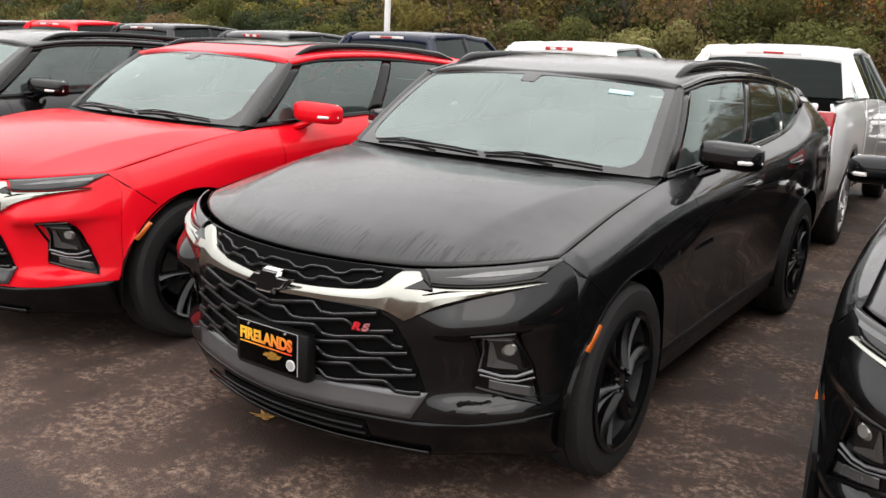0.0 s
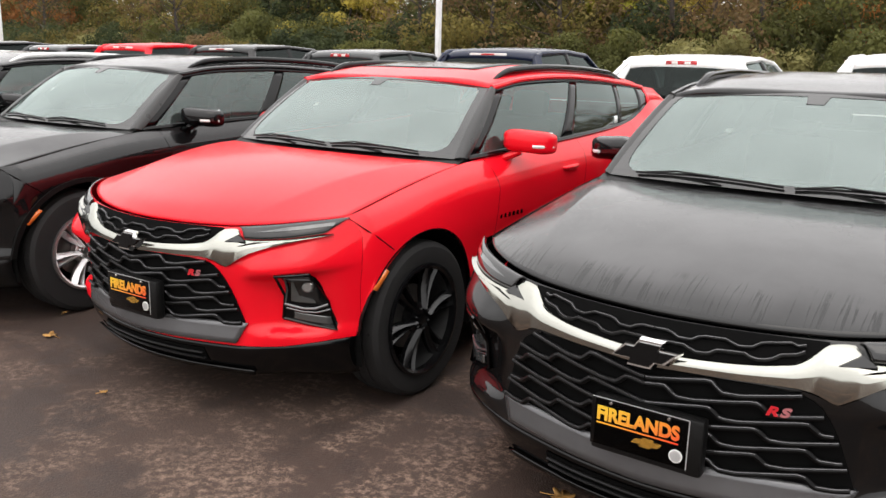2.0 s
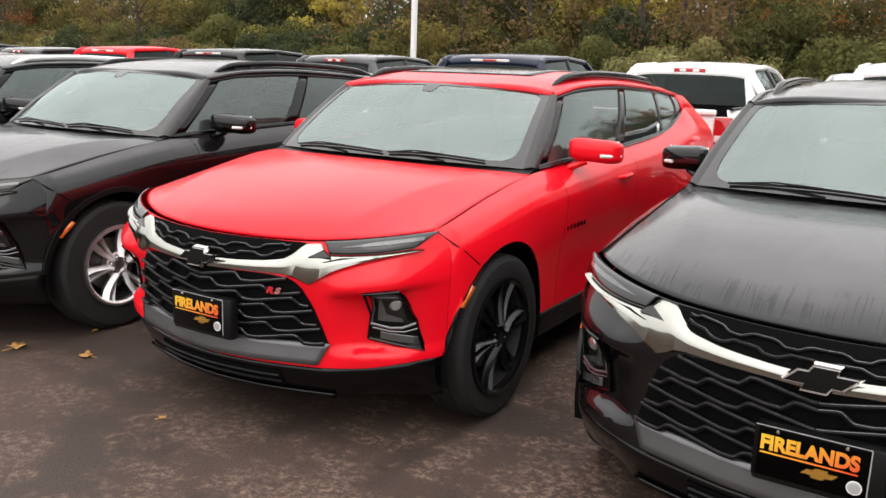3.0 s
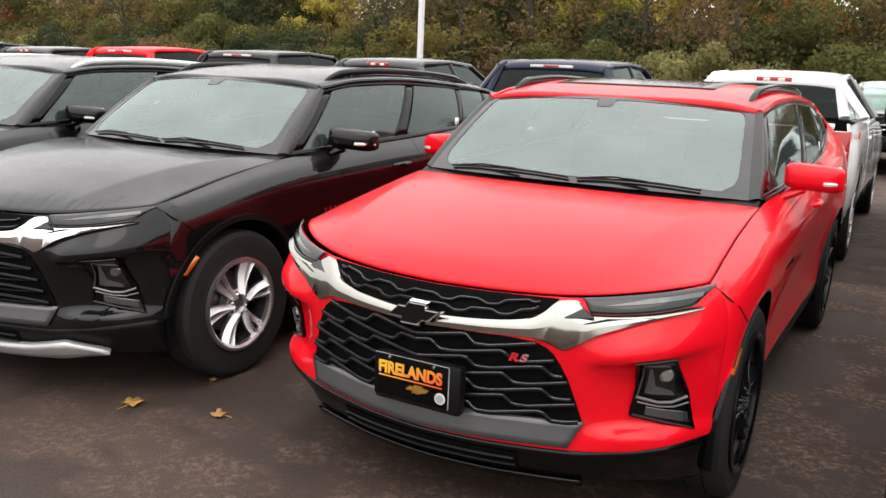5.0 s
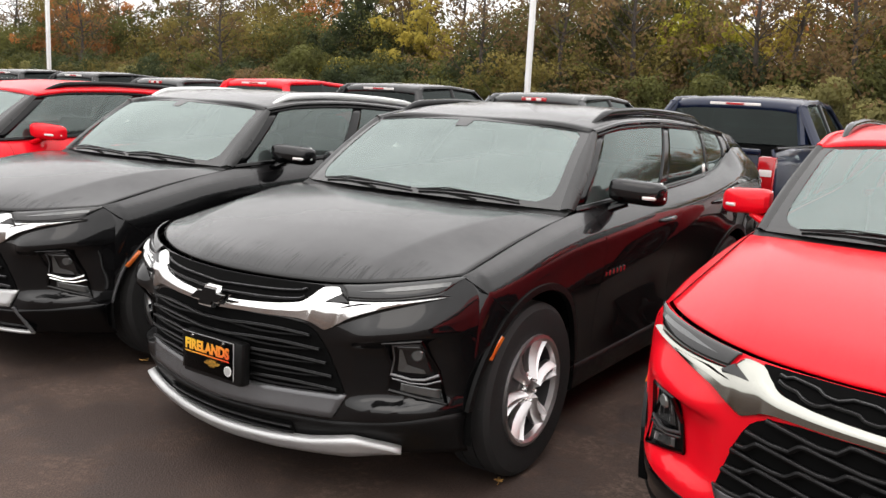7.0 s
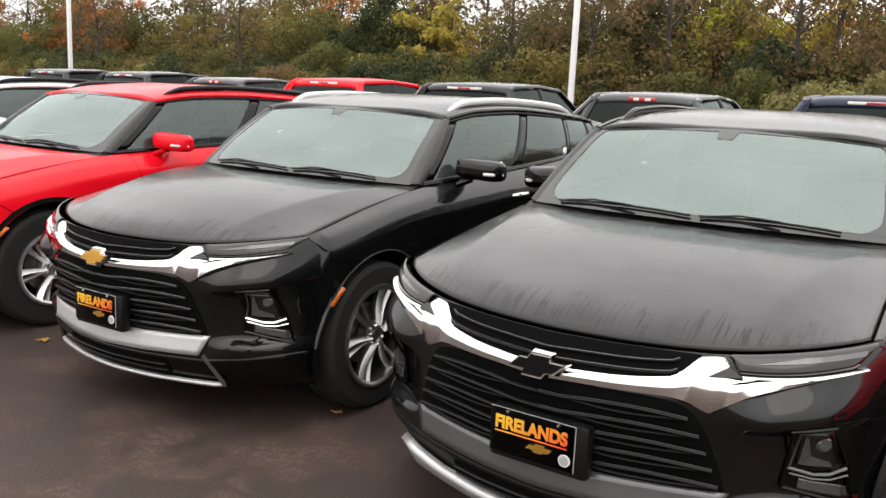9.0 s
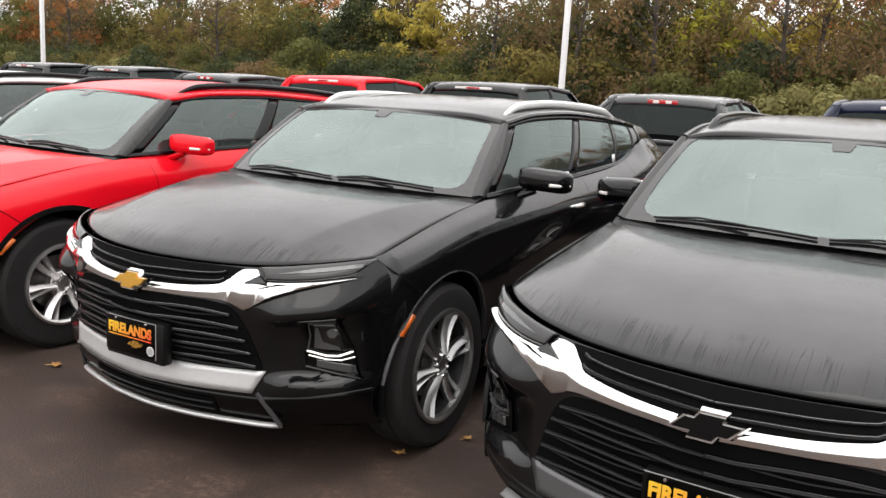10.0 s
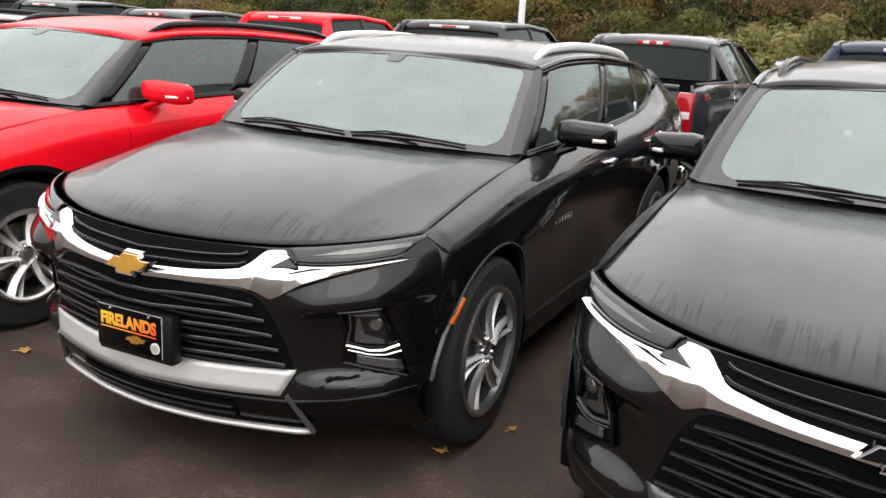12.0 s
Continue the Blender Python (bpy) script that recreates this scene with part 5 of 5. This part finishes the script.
        part("door_handle", box(s * 1.0, 2.05, 1.14, 0.03, 0.2, 0.035, 0.01), coat, t)
        part("head_lamp", box(s * 0.74, 5.62, 0.98, 0.30, 0.18, 0.24, 0.03), LAMP_CLEAR, t)
    part("rear_bumper", box(0, -0.05, 0.56, 1.30, 0.16, 0.18, 0.03), bumper, t)
    # cab
    kw, drop = (0.93, 0.05) if old else (1.0, 0.0)
    prof = [(1.83, 1.32), (1.985, 1.655 - drop), (2.02, 1.735 - drop), (2.12, 1.775 - drop), (2.9, 1.82 - drop), (3.5, 1.78 - drop), (4.16, 1.26)]
    ww = [0.80 * kw, 0.715 * kw, 0.71 * kw, 0.70 * kw, 0.70 * kw, 0.70 * kw, 0.88]

    def crown(k, n=10):
        y, z = prof[k]
        return [(ww[k] * s, y + 0.03 * (s * s) * (1 if k < 4 else -1), z + (0.035 * (1 - s * s * s * s) if 0 < k < 6 else 0)) for s in np.linspace(-1, 1, n + 1)]

    part("cab_roof", outward(sheet([crown(k) for k in (1, 2, 3, 4, 5)]), mid), coat, t, thick=0.03, smooth=60)
    part("rear_window", outward(sheet([crown(0), crown(1)]), mid), REAR_GLASS, t, "dark rear cab window")
    part("windscreen", outward(sheet([crown(5), crown(6)]), mid), WINDSHIELD, t, thick=0.004)
    for s in (1, -1):
        low = [(s * 0.94, 1.84, 1.33), (s * 0.95, 2.80, 1.31), (s * 0.94, 4.14, 1.26)]
        up = [(s * 0.715 * kw, 2.02, 1.715 - drop), (s * 0.705 * kw, 2.82, 1.80 - drop), (s * 0.70 * kw, 3.48, 1.765 - drop)]
        frame_g = [[lerp(a, b, j / 4) for j in range(5)] for a, b in zip(low, up)]
        part("side_window", outward(sheet(frame_g), mid), REAR_GLASS, t, "dark side windows")
        part("cab_pillar", tube([lerp(low[0], up[0], k / 4) for k in range(5)], 0.06, 8, 0.6), coat, t)
        part("cab_pillar", tube([lerp(low[1], up[1], k / 4) for k in range(5)], 0.035, 8, 0.6), GLOSS, t)
        part("cab_pillar", tube([lerp(low[2], up[2], k / 4) for k in range(5)], 0.045, 8, 0.6), coat, t)
        part("roof_edge", tube([up[0], (s * 0.712 * kw, 2.12, 1.765 - drop), up[1], up[2]], 0.035, 8), coat, t)
        part("rear_window_pillar", tube([(crown(0)[10 if s > 0 else 0]), (crown(1)[10 if s > 0 else 0]), (crown(2)[10 if s > 0 else 0])], 0.055, 8), coat, t)
    if old:
        brake = part("brake_lamp", box(0, 2.008, 1.738 - drop, 0.36, 0.02, 0.050, 0.006), RED_LENS, t, "red and white high brake lamp")
        for s in (1, -1):
            part("cargo_lens", box(s * 0.075, 1.998, 1.738 - drop, 0.07, 0.006, 0.032, 0.002), PALE_LENS, brake)
    else:
        brake = part("brake_lamp", box(0, 2.009, 1.742, 0.56, 0.02, 0.032, 0.006), PALE_LENS, t, "pale and red high brake lamp")
        part("brake_lens", box(0, 1.999, 1.742, 0.20, 0.006, 0.024, 0.002), RED_LENS, brake)
    part("bonnet", outward(sheet([[(x, y, 1.22 + 0.05 * (1 - (x / 0.92) ** 2) - 0.05 * (y - 4.1) / 1.6) for y in np.linspace(4.1, 5.70, 8)] for x in np.linspace(-0.93, 0.93, 12)]), mid), coat, t, thick=0.03)
    part("front_grille", join(box(0, 5.70, 0.98, 1.20, 0.10, 0.28, 0.03)), GLOSS, t)
    for z in (0.90, 0.99, 1.08):
        part("grille_bar", box(0, 5.76, z, 1.22, 0.04, 0.025, 0.008), CHROME, t)
    part("front_bumper", box(0, 5.74, 0.66, 1.86, 0.18, 0.26, 0.05), bumper, t)
    for x, y, w in ((0, 2.45, 1.4), (-0.38, 3.25, 0.5), (0.38, 3.25, 0.5)):
        part("seat", box(x, y, 1.08, w, 0.16, 0.62, 0.06), SEAT, t)
    for y in (1.12, 4.85):
        for left in (True, False):
            wheel(t, 0.87 if left else -0.87, y, "truck", left, 40 * y)
    return t


truck_white = pickup("white pickup truck with red tail lamps", WHITE, True)
truck_white_new = pickup("white pickup truck with long pale brake lamp", WHITE)
truck_navy = pickup("dark blue pickup truck with tall red tail lamps", NAVY)
truck_grey = pickup("dark grey pickup truck with red and white brake lamp", GREY, True)
truck_black = pickup("black pickup truck with chrome bumper", BLACK)
truck_red = pickup("red pickup truck behind the crossovers", RED)
truck_silver = pickup("silver pickup truck with black grille and chrome bars", SILVER_PAINT, bumper=PLASTIC)
truck_silver.matrix_basis = pose(-3.97, 23.3, 0, 0, 0, 180)
trucks = {"white": truck_white, "white_new": truck_white_new, "navy": truck_navy, "grey": truck_grey, "black": truck_black, "red": truck_red}
TRUCK_Y = 6.95
second_row = [("white_new", -2.36), ("white", -4.82), ("navy", -7.40), ("grey", -9.95), ("black", -12.52), ("red", -15.12), ("grey", -17.65), ("black", -20.2), ("black", -22.8), ("black", 0.2)]
placed = set()
for kind, x in second_row:
    at = pose(x, TRUCK_Y, 0)
    if kind in placed:
        copy_thing(trucks[kind], at)
    else:
        trucks[kind].matrix_basis = at
        placed.add(kind)
# a far row of crossovers that faces the walk
for src, x in ((car_c, -6.55), (car_f, -9.35), (car_f, -1.3)):
    copy_thing(src, pose(x, 18.4, 0))


# ---- lamp poles ----
def lamp_pole(x, y):
    p = thing("lamp_pole", "slender white metal lamp pole beside the lot", "lamp pole", "lamp poles")
    part("base", moved(lathe([(0.0, 0.0), (0.28, 0.0), (0.28, 0.7), (0.24, 0.75), (0.0, 0.75)], 20), pose(0, 0, 0, 0, -90, 0)), mat("concrete_base", (0.35, 0.34, 0.32), 0.85, grain=0.25, scale=8, bump=0.3, bump_scale=40), p)
    part("shaft", box(0, 0, 4.8, 0.15, 0.15, 8.2, 0.012), POLE_WHITE, p)
    part("head", join(box(0.45, 0, 8.95, 0.8, 0.34, 0.16, 0.04), box(-0.45, 0, 8.95, 0.8, 0.34, 0.16, 0.04)), POLE_WHITE, p)
    p.matrix_basis = pose(x, y, 0)
    return p


lamp_pole(-17.6, 22.6)
lamp_pole(-42.3, 21.6)


# ---- fallen leaves ----
def fallen_leaf(x, y, size, turn, label="dry yellow-brown maple leaf on the asphalt"):
    """A lobed leaf, cupped, with its stalk."""
    n = 30
    v = [(0, 0, 0.012)]
    for k in range(n):
        a = 2 * math.pi * k / n
        r = size * (0.55 + 0.45 * abs(math.cos(2.5 * a)) ** 0.8) * (1 - 0.25 * (math.cos(a) < -0.85))
        v.append((r * math.cos(a), r * math.sin(a), 0.010 + 0.5 * size * (r / size) ** 2 * (0.35 + 0.3 * math.sin(3 * a + turn))))
    f = [(0, 1 + k, 1 + (k + 1) % n) for k in range(n)]
    lf = thing("fallen_leaf", label, "leaf", "fallen leaves")
    part("blade", (v, f), FALLEN, lf, thick=0.0015)
    part("stalk", tube([(-0.2 * size, 0, 0.012), (-1.1 * size, 0.1 * size, 0.008), (-1.7 * size, 0.3 * size, 0.006)], 0.002, 5), FALLEN, lf)
    lf.matrix_basis = pose(x, y, 0.002, 0, 0, turn)


for x, y, s, a in ((-2.78, 2.0, 0.050, 20), (-6.41, 1.76, 0.052, 100), (-5.99, 1.89, 0.042, 200), (-10.90, 1.905, 0.035, 40), (-8.75, 2.20, 0.028, 10), (-8.60, 2.54, 0.022, 70), (-2.7, 6.0, 0.06, 0), (-6.33, 2.20, 0.022, 120), (-5.01, 1.57, 0.020, 70)):
    fallen_leaf(x, y, s, a)


# ---- trees and bushes on the bank ----
def leaves(centres, count, size, rng, flat=1.0):
    """Small folded leaf blades scattered through clumps, denser towards their outsides."""
    c = np.array([p for p, _ in centres])
    rr = np.array([r for _, r in centres])
    pick = rng.choice(len(c), count, p=rr**2 / (rr**2).sum())
    d = rng.normal(size=(count, 3))
    d /= np.linalg.norm(d, axis=1)[:, None]
    d[:, 2] *= flat
    pos = c[pick] + d * (rr[pick] * rng.uniform(0.35, 1.0, count) ** 0.5)[:, None]
    # blades lie roughly along the outside of their clump
    face = d + rng.normal(size=(count, 3)) * 0.30 + np.array((0, 0, 0.25))
    a = np.cross(face, rng.normal(size=(count, 3)))
    a /= np.linalg.norm(a, axis=1)[:, None]
    b = np.cross(a, face)
    b /= np.linalg.norm(b, axis=1)[:, None]
    s = (size * rng.uniform(0.6, 1.4, count))[:, None]
    quad = np.stack([pos - a * s, pos + b * s * 0.55, pos + a * s, pos - b * s * 0.55], 1).reshape(-1, 3)
    return quad.tolist(), [(4 * k, 4 * k + 1, 4 * k + 2, 4 * k + 3) for k in range(count)]


def tree(label, kind, height, seed, count=6400, bare=0.0, size=0.108):
    rng = np.random.default_rng(seed)
    t = thing("tree", label, "tree", "trees behind the lot")
    trunk = [(0.15 * math.sin(k * 0.9 + seed), 0.12 * math.cos(k * 1.1 + seed), height * 0.92 * k / 8) for k in range(9)]
    limbs, tips = [tube(trunk, [0.16 * height / 9 * (1 - 0.85 * k / 8) + 0.015 for k in range(9)], 8)], []
    for k in range(30):
        h = height * rng.uniform(0.10, 0.9)
        a = rng.uniform(0, 2 * math.pi)
        reach = (0.10 + 0.26 * (1 - h / height)) * height * rng.uniform(0.7, 1.2)
        base = Vector((trunk[min(8, int(h / height / 0.92 * 8))][0], trunk[min(8, int(h / height / 0.92 * 8))][1], h))
        tip = base + Vector((math.cos(a) * reach, math.sin(a) * reach, reach * rng.uniform(0.3, 0.9)))
        m = base.lerp(tip, 0.5) + Vector((0, 0, -0.06 * reach))
        limbs.append(tube([base, m, tip], [0.035 * height / 9, 0.024 * height / 9, 0.008], 5))
        for j in range(3):
            tw = m.lerp(tip, 0.4 + 0.3 * j)
            e = tw + Vector(rng.normal(size=3)) * reach * 0.3
            limbs.append(tube([tw, e], [0.012, 0.004], 4))
            tips.append((tuple(e), reach * rng.uniform(0.18, 0.34)))
        tips.append((tuple(tip), reach * rng.uniform(0.22, 0.42)))
    part("trunk", join(*limbs), BARK, t)
    part("crown", leaves(tips, int(count * (1 - bare)), size, rng, 0.8), LEAF[kind], t, smooth=0)
    return t


def bush(label, kind, height, seed, count=6400):
    rng = np.random.default_rng(seed)
    t = thing("bush", label, "bush", "bushes along the bank")
    stems, tips = [], []
    for k in range(34):
        a, r = rng.uniform(0, 2 * math.pi), height * rng.uniform(0.1, 0.75)
        tip = (math.cos(a) * r, math.sin(a) * r * 0.8, height * rng.uniform(0.25, 1.0) * (1 - 0.35 * r / height))
        stems.append(tube([(0.2 * math.cos(a), 0.2 * math.sin(a), -0.2), lerp((0, 0, 0), tip, 0.6), tip], [0.03, 0.02, 0.006], 5))
        tips.append((tip, height * rng.uniform(0.12, 0.27)))
    part("trunk", join(*stems), BARK, t)
    part("foliage", leaves(tips, count, 0.084, rng, 0.85), LEAF[kind], t, smooth=0)
    return t


def bank_z(y):
    return float(np.interp(y, [29, 34, 45, 90], [0.0, 0.5, 1.1, 1.6]))


kinds = [
    tree("tall autumn tree with olive and yellow leaves", "olive", 8.5, 1),
    tree("green tree with thinning leaves", "green", 8.0, 2),
    tree("bright yellow autumn tree in leaf", "yellow", 7.0, 3),
    tree("orange autumn tree with thin crown", "orange", 7.5, 4, bare=0.3),
    tree("half bare tree with brown leaves", "brown", 9.0, 5, bare=0.55),
    tree("dark green dense evergreen tree", "dark", 7.5, 6),
    tree("nearly bare tree with grey limbs", "brown", 9.5, 7, bare=0.8),
    tree("tall yellow-green autumn tree", "olive", 9.5, 8),
    tree("bright yellow-green tree standing out of the thicket", "lime", 6.8, 9),
]
shrubs = [
    bush("dense green bush with autumn leaves", "green", 3.4, 11),
    bush("olive and yellow autumn bush", "olive", 3.8, 12),
    bush("thick brown autumn bush", "brown", 3.0, 13),
    bush("dark green leafy bush", "dark", 3.3, 14),
    bush("pale yellow-green leafy bush", "pale", 3.0, 15),
    bush("tall overgrown green thicket", "green", 5.2, 16),
    bush("tall brown and olive thicket", "olive", 5.6, 17),
]
rng = np.random.default_rng(5)
used = set()


def plant(ob, x, y, s, a):
    m = pose(x, y, bank_z(y) - 0.05, 0, 0, a)
    if ob in used:
        o = copy_thing(ob, m)
        o.matrix_basis = m @ Matrix.Scale(s, 4)
    else:
        ob.matrix_basis = m @ Matrix.Scale(s, 4)
        used.add(ob)


for x in np.arange(-82, 10, 2.1):
    pale_stretch = -15.5 < x < -6.5
    plant(shrubs[int(rng.choice(5, p=(0.1, 0.1, 0.0, 0.0, 0.8) if pale_stretch else (0.3, 0.15, 0.2, 0.28, 0.07)))], x + rng.uniform(-0.8, 0.8), 31.5 + rng.uniform(-1.0, 1.0), rng.uniform(0.7, 1.0), rng.uniform(0, 360))
for x in np.arange(-84, 10, 2.6):
    plant(shrubs[int(rng.choice(7, p=(0.3, 0.15, 0.2, 0.25, 0.0, 0.06, 0.04)))], x + rng.uniform(-0.9, 0.9), 34.6 + rng.uniform(-0.8, 0.8), rng.uniform(0.9, 1.15), rng.uniform(0, 360))
for x in np.arange(-86, 10, 2.9):
    plant(shrubs[int(rng.choice(7, p=(0.0, 0.1, 0.0, 0.0, 0.0, 0.5, 0.4)))], x + rng.uniform(-0.9, 0.9), 38.8 + rng.uniform(-0.6, 0.6), rng.uniform(0.95, 1.2), rng.uniform(0, 360))
accents = [(3, -65.0, 0.95), (3, -61.5, 0.85), (5, -36.2, 0.95), (2, -33.2, 0.95), (2, -31.5, 0.8), (8, -17.0, 0.92), (8, -15.0, 0.62), (3, -8.2, 0.7), (3, -6.0, 0.75), (1, -20.5, 0.95), (4, -12.7, 0.95)]
for k, x, s in accents:
    plant(kinds[k], x, 36.4, s, 40 * x)
for k, x, s in ((6, -26.0, 0.8), (4, -21.8, 0.85), (6, -18.6, 0.9), (6, -13.6, 0.85), (4, -10.2, 0.9), (6, -3.8, 0.8), (6, -44.0, 0.8), (6, -58.0, 0.85)):
    plant(kinds[k], x, 33.2, s, 70 * x)
for x in np.arange(-88, 12, 3.2):
    plant(kinds[int(rng.choice(8, p=(0.2, 0.2, 0.1, 0.07, 0.15, 0.06, 0.1, 0.12)))], x + rng.uniform(-1, 1), 37.8 + rng.uniform(-1.0, 1.5), rng.uniform(0.62, 0.86), rng.uniform(0, 360))
for x in np.arange(-92, 14, 3.0):
    plant(kinds[int(rng.choice(8, p=(0.22, 0.12, 0.06, 0.08, 0.2, 0.06, 0.14, 0.12)))], x + rng.uniform(-1.2, 1.2), 42 + rng.uniform(-1.5, 2), rng.uniform(0.92, 1.12), rng.uniform(0, 360))
